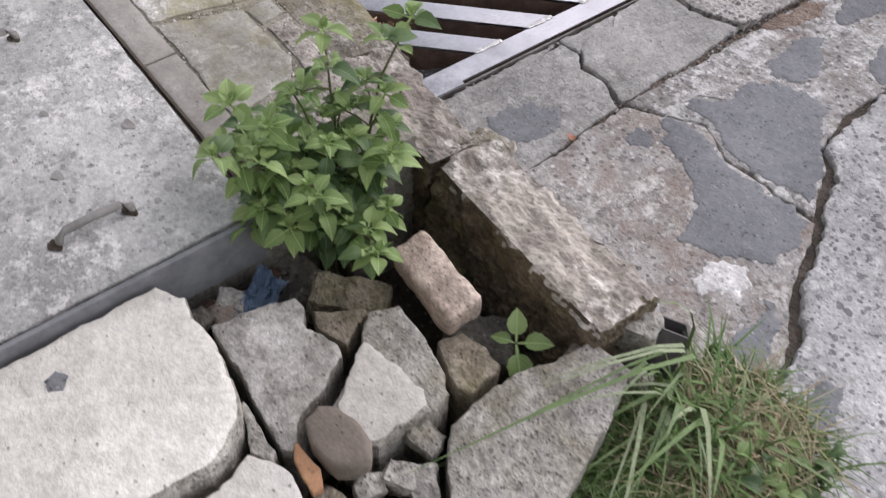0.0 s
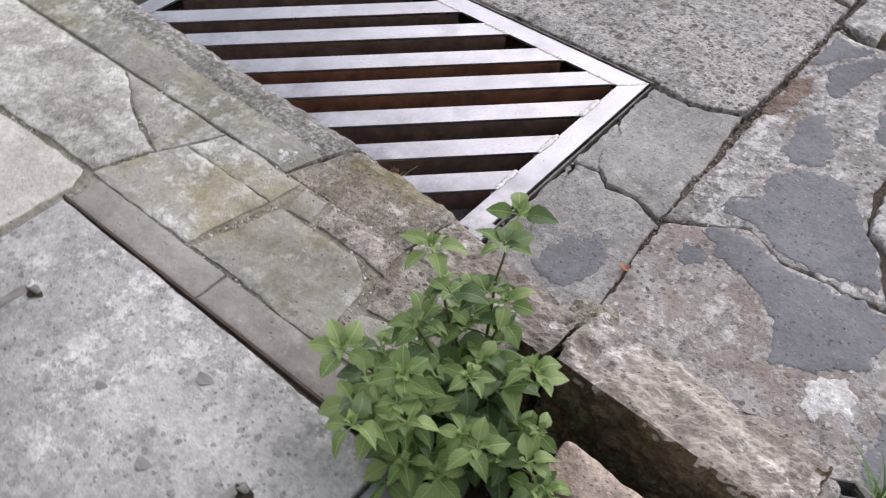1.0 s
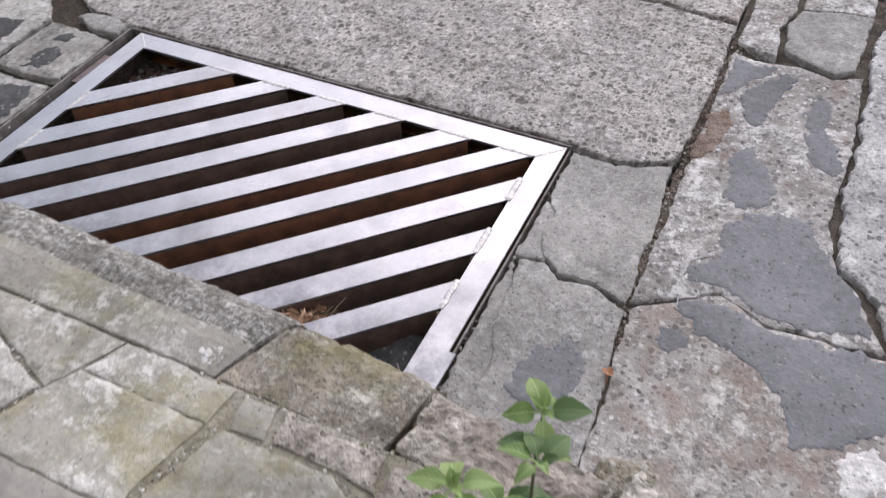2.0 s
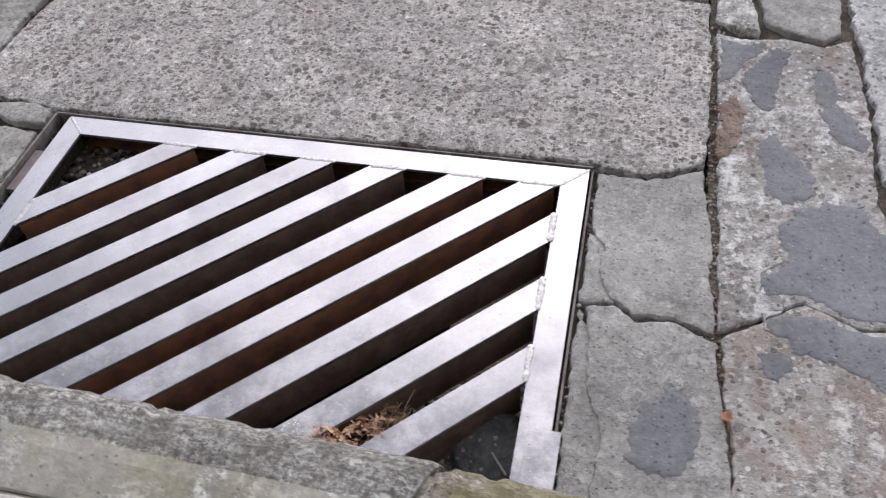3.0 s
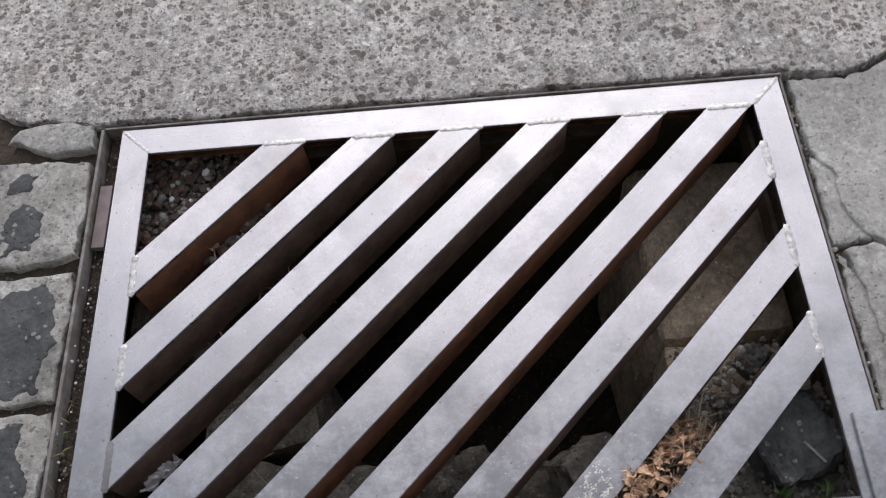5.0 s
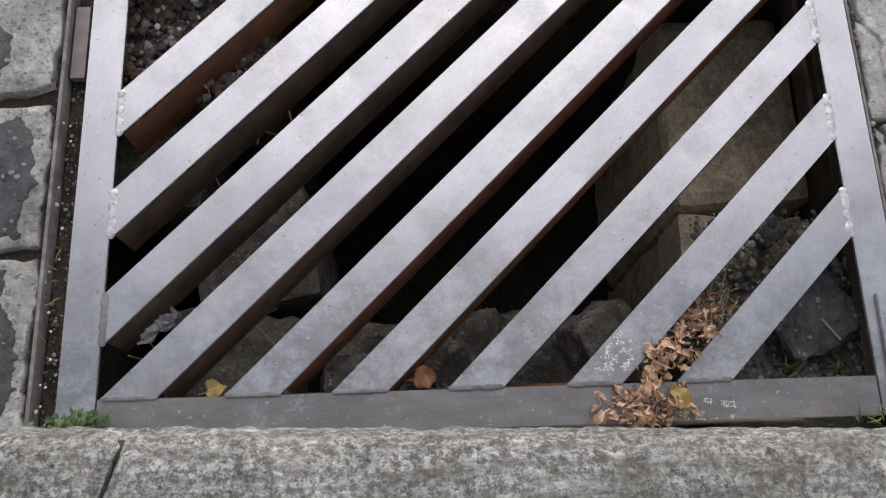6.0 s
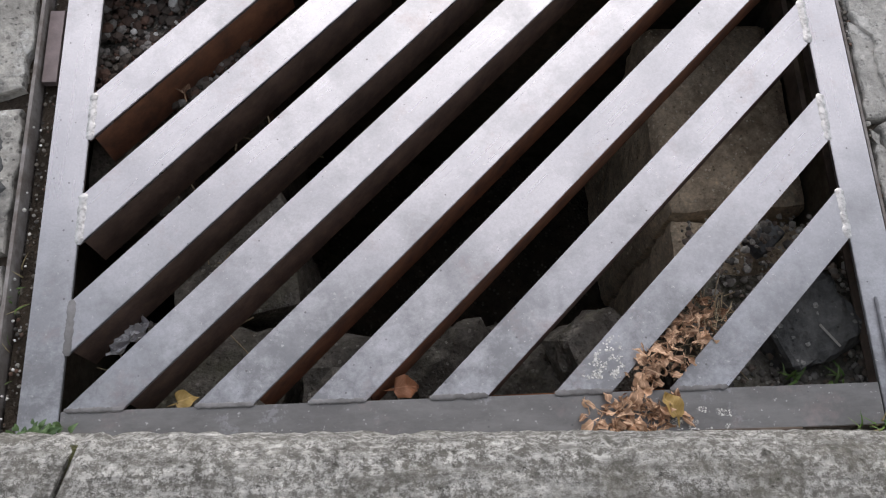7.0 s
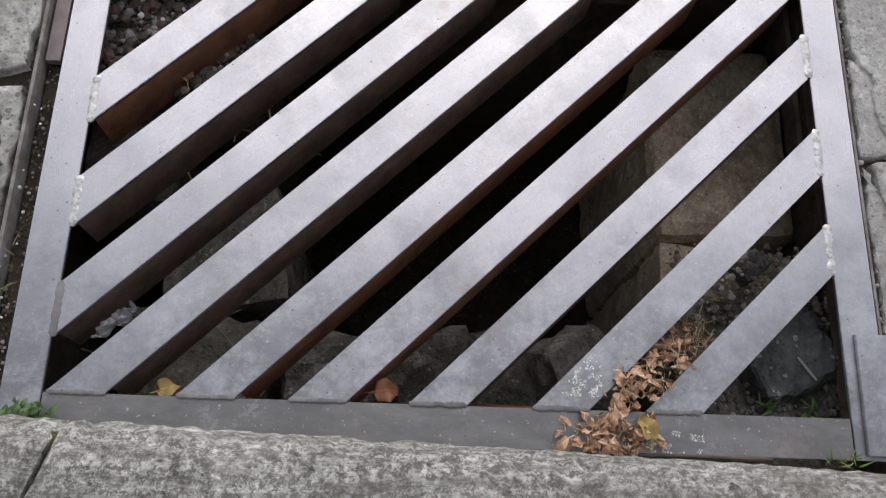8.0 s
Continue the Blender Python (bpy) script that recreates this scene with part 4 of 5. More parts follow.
for k, (corners, z, mat, label, tilt) in enumerate(RUBBLE):
    piece = block("broken_slab", label, "rubble", slab_mesh(corners, z, 0.16 if k != 5 else 0.2, 0.0042 if k == 5 else 0.0026, 0.0035, 0.0065, 60.0 + k, tilt, 0.0, 0.0035 if k != 5 else 0.002), mat, "broken slabs in the hollow", M_RUBBLE if mat is not M_BROWNRUBBLE else mat)
    if k == 5:
        part("stain", slab_mesh([(1.462, -1.455), (1.478, -1.448), (1.492, -1.460), (1.484, -1.476), (1.466, -1.474)], 0.2835, 0.004, 0.001, 0.003, 0.006, 5.0), M_TAR, piece, "dark round stain")
    if k == 1:
        part("mortar_skin", slab_mesh([(1.622, -1.138), (1.645, -1.128), (1.68, -1.12), (1.719, -1.116), (1.737, -1.125), (1.741, -1.148), (1.738, -1.195), (1.728, -1.209), (1.7, -1.218), (1.673, -1.207), (1.654, -1.180)], 0.2412, 0.008, 0.0012, 0.005, 0.006, 91.0, tilt, 0.0, 0.0025), M_PALE, piece, "bleached cream mortar skin")
    if k == 3:
        part("mortar_skin", slab_mesh([(1.685, -1.052), (1.70, -1.036), (1.725, -1.036), (1.743, -1.033), (1.746, -1.058), (1.732, -1.065), (1.705, -1.062)], 0.2138, 0.008, 0.0012, 0.003, 0.006, 92.0, tilt, 0.0, 0.002), M_RUBBLE, piece, "pale grey mortar skin")
block("stone", "smooth flat brown stone resting on the slabs", "stone", slab_mesh([(1.676, -1.255), (1.671, -1.233), (1.682, -1.219), (1.712, -1.208), (1.746, -1.209), (1.763, -1.223), (1.761, -1.245), (1.749, -1.260), (1.730, -1.264), (1.705, -1.264)], 0.262, 0.034, 0.0045, 0.0015, 0.006, 23.0, (0.05, 0.1), 0.0, 0.0008), M_BROWNSTONE, "stones in the hollow", smooth=True)
for name, label, size, at, turn, mat, seed in (
    ("brick", "worn salmon-coloured brick lying on the rubble", (0.134, 0.058, 0.052), (1.598, -1.002, 0.235), (6, 2, -2), M_BRICK, 21.0),
    ("stone", "brown rough stone beside the brick", (0.108, 0.052, 0.08), (1.523, -1.093, 0.175), (10, 5, 42), M_BROWNRUBBLE, 22.0),
    ("stone", "dark stone sunk in the hollow", (0.11, 0.09, 0.10), (1.425, -1.125, 0.11), (15, 10, 20), M_DARKROCK, 24.0),
    ("stone", "dark stone sunk in the hollow", (0.09, 0.08, 0.10), (1.66, -0.975, 0.10), (0, 10, 50), M_DARKROCK, 25.0),
    ("stone", "grey stone in the gravel", (0.034, 0.030, 0.04), (1.432, -1.232, 0.185), (0, 20, 50), M_RUBBLE, 26.0),
    ("stone", "brown stone in the gravel", (0.045, 0.038, 0.045), (1.450, -1.246, 0.182), (0, 0, 10), M_BROWNSTONE, 27.0),
    ("stone", "grey stone in the gravel", (0.030, 0.024, 0.03), (1.430, -1.205, 0.17), (10, 20, 80), M_RUBBLE, 33.0),
    ("stone", "dark grey stone in the gravel", (0.028, 0.024, 0.03), (1.440, -1.275, 0.20), (10, 20, 15), M_DARKROCK, 34.0),
    ("stone", "small grey stone between the slabs", (0.040, 0.034, 0.05), (1.757, -1.138, 0.193), (8, 12, 15), M_RUBBLE, 28.0),
    ("stone", "small grey stone between the slabs", (0.036, 0.030, 0.05), (1.774, -1.196, 0.188), (0, 15, 40), M_RUBBLE, 29.0),
    ("stone", "small grey stone between the slabs", (0.034, 0.028, 0.05), (1.766, -1.226, 0.188), (10, 0, 70), M_RUBBLE, 30.0),
    ("stone", "small grey stone between the slabs", (0.050, 0.036, 0.05), (1.806, -1.176, 0.185), (5, 8, -30), M_RUBBLE, 35.0),
    ("stone", "brown stone at the bottom of the gap", (0.06, 0.045, 0.05), (1.775, -1.285, 0.20), (0, 8, 20), M_BROWNRUBBLE, 36.0),
    ("stone", "small pinkish stone beside the seedling", (0.028, 0.024, 0.03), (1.775, -0.905, 0.19), (0, 8, 20), M_BROWNSTONE, 37.0),
    ("stone", "grey broken stone beside the tube end", (0.055, 0.045, 0.12), (1.792, -0.805, 0.155), (5, 8, 30), M_RUBBLE, 38.0),
):
    block(name, label, "brick" if name == "brick" else "stone", moved(rough_box(size, 0.0035 if name == "brick" else 0.0065, seed, 0.0055, 0.32 if name == "brick" else 0.75 if mat is M_BROWNSTONE else 0.16), pose(*at, *turn)), mat, "stones in the hollow" if name == "stone" else "", smooth=name == "brick")
block("orange_shard", "orange clay shard between the slabs", "shard", slab_mesh([(1.683, -1.277), (1.687, -1.271), (1.706, -1.273), (1.733, -1.270), (1.753, -1.281), (1.750, -1.293), (1.726, -1.292), (1.70, -1.288)], 0.241, 0.012, 0.002, 0.002, 0.006, 77.0, (0.1, 0.25)), M_CLAY)
tagged(part("gravel", pebbles(*scatter(420, 1.415, 1.50, -1.30, -1.10, lambda x, y: max(hollow(x, y) + 0.012, 0.17 - 0.9 * (x - 1.415) - 0.5 * max(0.0, y + 1.2)), 0.004, 0.015, 12)), M_GRAVEL), "dark gravel heaped below the steel rail", "gravel", kind="stuff")
tagged(part("gravel", pebbles(*scatter(240, 1.55, 1.92, -1.4, -0.9, lambda x, y: hollow(x, y) + 0.015, 0.004, 0.016, 13)), M_GRAVEL), "loose grit between the broken slabs", "gravel", kind="stuff")


def sheet_scrap(seed, size, at, turn, folds=18.0, lift=0.25):
    """A crumpled scrap of thin sheet."""
    bm = bmesh.new()
    grid = [[None] * 17 for _ in range(17)]
    for i in range(17):
        for j in range(17):
            u, v = i / 16 - 0.5, j / 16 - 0.5
            p = Vector((u * size[0], v * size[1], 0))
            p.z = lift * size[1] * (noise.noise(Vector((u * 3, v * 4, seed))) + 0.7 * noise.noise(Vector((u * 9, v * 11, seed))) + 0.3 * noise.noise(Vector((u * 23, v * 19, seed))))
            p.y += 0.35 * size[1] * noise.noise(Vector((u * 3, v * 2, seed + 8)))
            p.x += 0.15 * size[0] * noise.noise(Vector((u * 4, v * 4, seed + 3)))
            grid[i][j] = bm.verts.new(pose(*at, *turn) @ p)
    for i in range(16):
        for j in range(16):
            bm.faces.new((grid[i][j], grid[i + 1][j], grid[i + 1][j + 1], grid[i][j + 1]))
    return bm


block("plastic_wrapper", "crumpled blue plastic wrapper in the gravel", "wrapper", sheet_scrap(1.0, (0.085, 0.042), (1.452, -1.196, 0.192), (-25, 12, -62), lift=0.6), M_BLUE)
block("torn_wrapper", "torn purple and white wrapper below the grate", "wrapper", sheet_scrap(5.0, (0.07, 0.03), (0.047, -0.537, -0.074), (5, 0, 42), lift=0.8), M_FOIL)


def square_tube(x, y, z, length, turn):
    bm = bmesh.new()
    o, i = 0.021, 0.017
    rings = []
    for half, yy in ((o, -length / 2), (o, length / 2), (i, length / 2), (i, -length / 2)):
        rings.append([bm.verts.new((sx * half, yy, sz * half)) for sx, sz in ((-1, -1), (1, -1), (1, 1), (-1, 1))])
    for a in range(4):
        r, q = rings[a], rings[(a + 1) % 4]
        for j in range(4):
            bm.faces.new((r[j - 1], r[j], q[j], q[j - 1]))
    bmesh.ops.recalc_face_normals(bm, faces=bm.faces)
    return moved(bm, pose(x, y, z, *turn))


block("square_tube", "cut end of a grey square steel tube", "tube", square_tube(1.833, -0.778, 0.16, 0.07, (62, 10, 35)), M_TUBE)
tagged(part("verge_mound", moved(rough_box((0.29, 0.44, 0.24), 0.015, 31.0, 0.02, 0.8), pose(1.99, -0.91, 0.0)), M_SOIL, smooth=True), "soil mound below the grass", "soil", kind="stuff")

# ---- plants ----
def leaf_mesh(name, length, width, curl, mat):
    """One pointed, toothed, folded leaf with its stalk at the origin, along +x."""
    bm = bmesh.new()
    rows = []
    many = 9
    for k in range(many + 1):
        f = k / many
        w = width * math.sin(math.pi * (0.06 + 0.94 * f) ** 0.82) ** 0.85 * (1 - 0.18 * f)
        if k == many:
            w = 0.0005
        w *= 1.0 if k % 2 else 0.91
        x = 0.012 + length * f
        z = curl * length * (0.35 * f - 0.9 * f * f)
        rows.append([bm.verts.new((x, -w, z + 0.32 * w)), bm.verts.new((x, -w * 0.45, z + 0.22 * w)), bm.verts.new((x, 0, z)), bm.verts.new((x, w * 0.45, z + 0.22 * w)), bm.verts.new((x, w, z + 0.32 * w))])
    for r, q in zip(rows, rows[1:]):
        for j in range(4):
            bm.faces.new((r[j], q[j], q[j + 1], r[j + 1]))
    a, b = bm.verts.new((0, 0.0012, 0)), bm.verts.new((0, -0.0012, 0))
    bm.faces.new((a, b, rows[0][1], rows[0][3]))
    mesh = bpy.data.meshes.new(name)
    bm.to_mesh(mesh)
    bm.free()
    mesh.materials.append(mat)
    mesh.polygons.foreach_set("use_smooth", [True] * len(mesh.polygons))
    return mesh


SEED = leaf_mesh("leaf", 0.036, 0.0155, 0.35, M_LEAF)
LEAVES = [leaf_mesh("leaf", 0.036, 0.0145, c, M_LEAF) for c in (0.3, 0.6, 0.95)]
OLD = [leaf_mesh("leaf", 0.041, 0.0165, c, M_LEAFDARK) for c in (0.4, 0.75, 1.1)]


def leaf_at(parent, mesh, at, yaw, pitch, roll, size):
    ob = new("leaf", mesh)
    ob.parent = parent
    ob.matrix_basis = pose(*at, 0, 0, yaw) @ pose(0, 0, 0, roll, -pitch, 0) @ Matrix.Scale(size, 4)
    return ob


weed = group_of("weed_bush", "bushy green weed growing between kerb and slab", "plant")
STEMS = (
    ((1.405, -1.00), (1.362, -0.876, 0.466)), ((1.40, -1.02), (1.322, -0.981, 0.464)), ((1.41, -1.05), (1.395, -1.118, 0.425)),
    ((1.42, -1.03), (1.475, -0.992, 0.375)), ((1.42, -1.04), (1.519, -1.025, 0.325)), ((1.41, -1.05), (1.473, -1.110, 0.385)),
    ((1.40, -1.05), (1.310, -1.125, 0.402)), ((1.41, -1.06), (1.385, -1.185, 0.410)), ((1.43, -1.04), (1.568, -1.068, 0.315)),
    ((1.40, -1.03), (1.355, -1.055, 0.42)), ((1.41, -1.01), (1.405, -0.945, 0.40)), ((1.41, -1.04), (1.44, -1.06, 0.40)),
    ((1.40, -1.05), (1.345, -1.10, 0.37)), ((1.41, -1.06), (1.365, -1.15, 0.34)), ((1.42, -1.06), (1.43, -1.155, 0.33)),
    ((1.42, -1.04), (1.50, -1.07, 0.31)), ((1.41, -1.03), (1.42, -1.01, 0.37)), ((1.40, -1.03), (1.37, -0.99, 0.38)),
    ((1.42, -1.05), (1.46, -1.09, 0.32)), ((1.41, -1.06), (1.40, -1.12, 0.35)), ((1.41, -1.05), (1.42, -1.09, 0.30)),
    ((1.42, -1.03), (1.49, -1.02, 0.28)), ((1.40, -1.01), (1.40, -0.93, 0.33)), ((1.42, -1.06), (1.46, -1.135, 0.31)),
    ((1.40, -1.06), (1.41, -1.165, 0.29)), ((1.41, -1.04), (1.385, -1.06, 0.33)), ((1.41, -1.02), (1.44, -0.98, 0.32)),
)
rnd = random.Random(4)
for k, (foot, tip) in enumerate(STEMS):
    a, b = Vector((*foot, 0.08)), Vector(tip)
    pts = []
    for j in range(9):
        f = j / 8
        p = a.lerp(b, f)
        bow = math.sin(math.pi * f)
        side = Vector((b.x - a.x, b.y - a.y, 0)) * 0.25
        pts.append(p - side * bow + Vector((0, 0, 0.05 * bow)) + Vector((rnd.uniform(-1, 1), rnd.uniform(-1, 1), 0)) * 0.004)
    part("stem", tube(pts, 0.0032, 6, 0.45), M_STEM, weed, smooth=True)
    turn = rnd.uniform(0, 90)
    lead = k < 9
    for j in range(3, 9):
        p = pts[j]
        size = (0.85, 0.95, 1.0, 0.95, 0.9, 0.8)[j - 3] * rnd.uniform(0.7, 1.15)
        for i in range(2 if j < 8 else 5):
            yaw = turn + 90 * j + (180 if j < 8 else 72) * i + rnd.uniform(-22, 22)
            young = rnd.random() < (0.12 if j < 6 else 0.5 if j < 8 else 0.9)
            leaf_at(weed, rnd.choice(LEAVES if young else OLD), p, yaw, rnd.uniform(-38, 20) if j < 8 else rnd.uniform(-20, 25), rnd.uniform(-30, 30), size)
        if j == 8:
            for i in range(4):
                leaf_at(weed, rnd.choice(LEAVES), p, turn + 90 * i + rnd.uniform(-25, 25), rnd.uniform(40, 75), 0, 0.5 * size)
        if j in ((5, 6, 7) if lead else (6,)):
            # a short side shoot with a rosette of its own
            yaw = radians(turn + 90 * j + rnd.uniform(-60, 60))
            out = rnd.uniform(0.025, 0.045)
            tip = p + Vector((math.cos(yaw) * out, math.sin(yaw) * out, rnd.uniform(0.008, 0.03)))
            part("side_shoot", tube([p, p.lerp(tip, 0.5) + Vector((0, 0, 0.004)), tip], 0.0016, 5, 0.6), M_STEM, weed, smooth=True)
            for i in range(6):
                leaf_at(weed, rnd.choice(LEAVES if rnd.random() < 0.75 else OLD), tip, turn + 61 * i + rnd.uniform(-15, 15), rnd.uniform(-25, 20) if i < 4 else rnd.uniform(35, 70), rnd.uniform(-20, 20), rnd.uniform(0.6, 0.95) * (1 if i < 4 else 0.6))

seedling = group_of("seedling", "small seedling with four bright green leaves", "plant")
part("stem", tube([(1.722, -0.965, 0.06), (1.723, -0.963, 0.13), (1.722, -0.962, 0.205)], 0.0022, 6, 0.7), M_STEM, seedling)
for yaw, pitch, size in ((140, 30, 1.0), (-30, -25, 1.25), (48, 10, 1.05), (-150, 0, 0.75)):
    leaf_at(seedling, SEED, (1.722, -0.962, 0.203), yaw, pitch, 0, size)


def blades(count, centre, spread, length, width, seed, lean=0.6, heading=None):
    """A tuft of bent grass blades in one mesh."""
    r = random.Random(seed)
    verts, faces = [], []
    for _ in range(count):
        x, y = (c + d * max(-1.9, min(1.9, r.gauss(0, 1))) for c, d in zip(centre, spread))
        long = length * r.uniform(0.5, 1.2)
        w = width * r.uniform(0.5, 1.2)
        turn = r.gauss(*heading) if heading else r.uniform(0, 6.283)
        tilt = lean * r.uniform(0.3, 1.6)
        d = Vector((math.cos(turn), math.sin(turn), 0))
        side = Vector((-d.y, d.x, 0))
        i = len(verts)
        for k in range(5):
            f = k / 4
            p = Vector((x, y, centre[2])) + d * long * tilt * f * f + Vector((0, 0, long * (f - 0.42 * tilt * f * f)))
            s = side * w * (1 - f) ** 0.6
            verts += [p - s, p + s]
        faces += [(i + 2 * k, i + 2 * k + 1, i + 2 * k + 3, i + 2 * k + 2) for k in range(4)]
    mesh = bpy.data.meshes.new("tuft")
    mesh.from_pydata(verts, [], faces)
    bm = bmesh.new()
    bm.from_mesh(mesh)
    return bm


tagged(part("grass", blades(7000, (1.978, -0.905, 0.115), (0.060, 0.105), 0.06, 0.0026, 3, 1.1), M_GREEN), "short dense green grass on the verge", "grass", kind="stuff")
tagged(part("grass", blades(900, (1.985, -0.82, 0.14), (0.045, 0.06), 0.055, 0.0018, 23, 1.3), M_STRAW), "dry straw among the verge grass", "grass", kind="stuff")
tagged(part("grass", blades(120, (1.955, -0.835, 0.15), (0.04, 0.045), 0.08, 0.0032, 5, 1.2), M_GREEN), "long loose green grass blades", "grass", kind="stuff")
tagged(part("grass", blades(24, (1.905, -0.82, 0.15), (0.035, 0.025), 0.16, 0.0048, 15, 1.2, (-1.35, 0.32)), M_SEDGE), "long broad grass blades drooping over the rubble", "grass", kind="stuff")
tagged(part("grass", blades(5, (1.88, -0.79, 0.19), (0.012, 0.01), 0.22, 0.005, 25, 1.4, (-1.85, 0.12)), M_SEDGE), "long broad grass blades reaching over the rubble", "grass", kind="stuff")
clover = group_of("verge_weed", "low broad-leaved green weed in the verge grass", "plant")
rnd = random.Random(8)
part("stem", tube([(2.05, -0.80, 0.08), (2.05, -0.80, 0.13), (2.052, -0.802, 0.16)], 0.002, 6), M_STEM, clover)
for k in range(46):
    leaf_at(clover, rnd.choice(LEAVES + OLD), (rnd.gauss(2.055, 0.028), rnd.gauss(-0.80, 0.045), rnd.uniform(0.135, 0.175)), rnd.uniform(0, 360), rnd.uniform(-20, 30), rnd.uniform(-25, 25), rnd.uniform(0.45, 0.8))
corner_weed = group_of("corner_weed", "small dark green rosette weed at the corner of the grate", "plant")
part("stem", tube([(-0.02, -0.69, -0.02), (-0.02, -0.689, 0.0), (-0.019, -0.688, 0.012)], 0.0015, 5), M_STEM, corner_weed)
for k in range(110):
    leaf_at(corner_weed, rnd.choice(OLD), (rnd.gauss(-0.018, 0.018), rnd.gauss(-0.683, 0.007), rnd.uniform(0.006, 0.024)), rnd.uniform(0, 360), rnd.uniform(-5, 45), rnd.uniform(-25, 25), rnd.uniform(0.14, 0.32))
tagged(part("grass", blades(16, (1.03, -0.705, -0.005), (0.012, 0.004), 0.022, 0.0017, 7, 1.0), M_GRASS), "tiny grass sprouts between grate and kerb", "grass", kind="stuff")
tagged(part("grass", blades(8, (0.972, -0.628, -0.10), (0.006, 0.004), 0.03, 0.0028, 8, 1.2), M_GREEN), "tiny green sprout in the drain grit", "grass", kind="stuff")
tagged(part("grass", blades(9, (1.035, -0.632, -0.10), (0.008, 0.004), 0.03, 0.0028, 18, 1.2), M_GREEN), "tiny green sprout in the drain grit", "grass", kind="stuff")


def ring(x, y, z, radius, thick):
    bm = bmesh.new()
    loops = []
    for k in range(20):
        u = 6.2832 * k / 20
        mid = Vector((x + radius * math.cos(u), y + radius * math.sin(u), z))
        out = Vector((math.cos(u), math.sin(u), 0))
        loops.append([bm.verts.new(mid + out * thick * math.cos(w) + Vector((0, 0, thick * math.sin(w)))) for w in (0.0, 1.05, 2.09, 3.14, 4.19, 5.24)])
    for k in range(20):
        for j in range(6):
            bm.faces.new((loops[k - 1][j - 1], loops[k][j - 1], loops[k][j], loops[k - 1][j]))
    return bm


tagged(part("washer", ring(0.968, -0.602, -0.098, 0.0065, 0.0022), M_REBAR, smooth=True), "small grey metal ring lying in the drain grit", "ring")
tagged(part("grass", blades(14, (-0.075, -0.5, -0.01), (0.004, 0.06), 0.022, 0.0012, 9, 1.2), M_GRASS), "fine grass in the joint beside the grate", "grass", kind="stuff")

# ---- dry leaves ----
DEAD = []
for k in range(7):
    mesh = leaf_mesh("dry_leaf", 0.020 + 0.003 * (k % 4), 0.006 + 0.0015 * (k % 3), (1.2, -0.9, 1.6, 0.7, -1.4, 2.0, 0.4)[k], M_DEAD)
    for v in mesh.vertices:
        q = v.co * 110 + Vector((k * 7.1, 0, 0))
        v.co += 0.005 * Vector((noise.noise(q), noise.noise(q + Vector((3, 0, 0))), 1.6 * noise.noise(q + Vector((0, 9, 0)))))
    DEAD.append(mesh)


def dry_leaf(mesh, at, turn, size, label):
    ob = new("dry_leaf", mesh)
    ob.matrix_basis = pose(*at, *turn) @ Matrix.Scale(size, 4)
    return tagged(ob, label, "leaf", "dry leaves on the grate")


r = random.Random(12)
for k in range(285):
    f = r.random()
    if f < 0.45:
        x, y = r.gauss(0.715, 0.028), r.gauss(-0.684, 0.009)
        z = 0.003 + 0.010 * r.random()
    else:
        g = r.random()
        x, y = 0.735 + 0.115 * g + r.gauss(0, 0.012), -0.64 + 0.11 * g + r.gauss(0, 0.010)
        z = 0.008 - 0.05 * g + 0.014 * r.random()
    dry_leaf(r.choice(DEAD), (x, max(y, -0.703), z), (r.uniform(-60, 60), r.uniform(-25, 25), r.uniform(0, 360)), 0.28 + 0.72 * r.random() ** 1.9, "crumpled brown dry leaf in the litter on the grate")


def crumpled(mesh, amount):
    for v in mesh.vertices:
        q = v.co * 75 + Vector((amount * 900, 0, 0))
        v.co += amount * Vector((noise.noise(q), noise.noise(q + Vector((3, 0, 0))), 1.7 * noise.noise(q + Vector((0, 9, 0)))))
    return mesh


dry_leaf(crumpled(leaf_mesh("dry_leaf", 0.035, 0.011, 0.5, M_YELLOW), 0.0072), (0.775, -0.70, 0.008), (10, -10, 110), 1.0, "yellow dry leaf on the grate frame")
dry_leaf(crumpled(leaf_mesh("dry_leaf", 0.040, 0.018, 1.0, M_RUSSET), 0.0072), (0.405, -0.635, -0.03), (0, 10, 10), 1.0, "curled russet leaf below the grate bars")
dry_leaf(crumpled(leaf_mesh("dry_leaf", 0.026, 0.012, 0.4, M_YELLOW), 0.0072), (0.125, -0.645, -0.03), (0, 0, 20), 1.0, "yellow dry leaf beside the grate frame")
dry_leaf(crumpled(leaf_mesh("dry_leaf", 0.03, 0.009, 0.6, M_DEAD), 0.0072), (0.118, -0.19, -0.045), (20, 20, 120), 1.25, "pale brown dry leaf below the grate")
dry_leaf(crumpled(leaf_mesh("dry_leaf", 0.03, 0.007, 0.6, M_DEAD), 0.0072), (0.90, -0.60, -0.09), (0, 0, 100), 1.0, "brown dry leaf in the drain")
dry_leaf(crumpled(leaf_mesh("dry_leaf", 0.022, 0.007, 0.4, M_RUSSET), 0.0072), (1.355, -0.49, 0.004), (0, 0, 100), 1.0, "red dry leaf in the road joint")


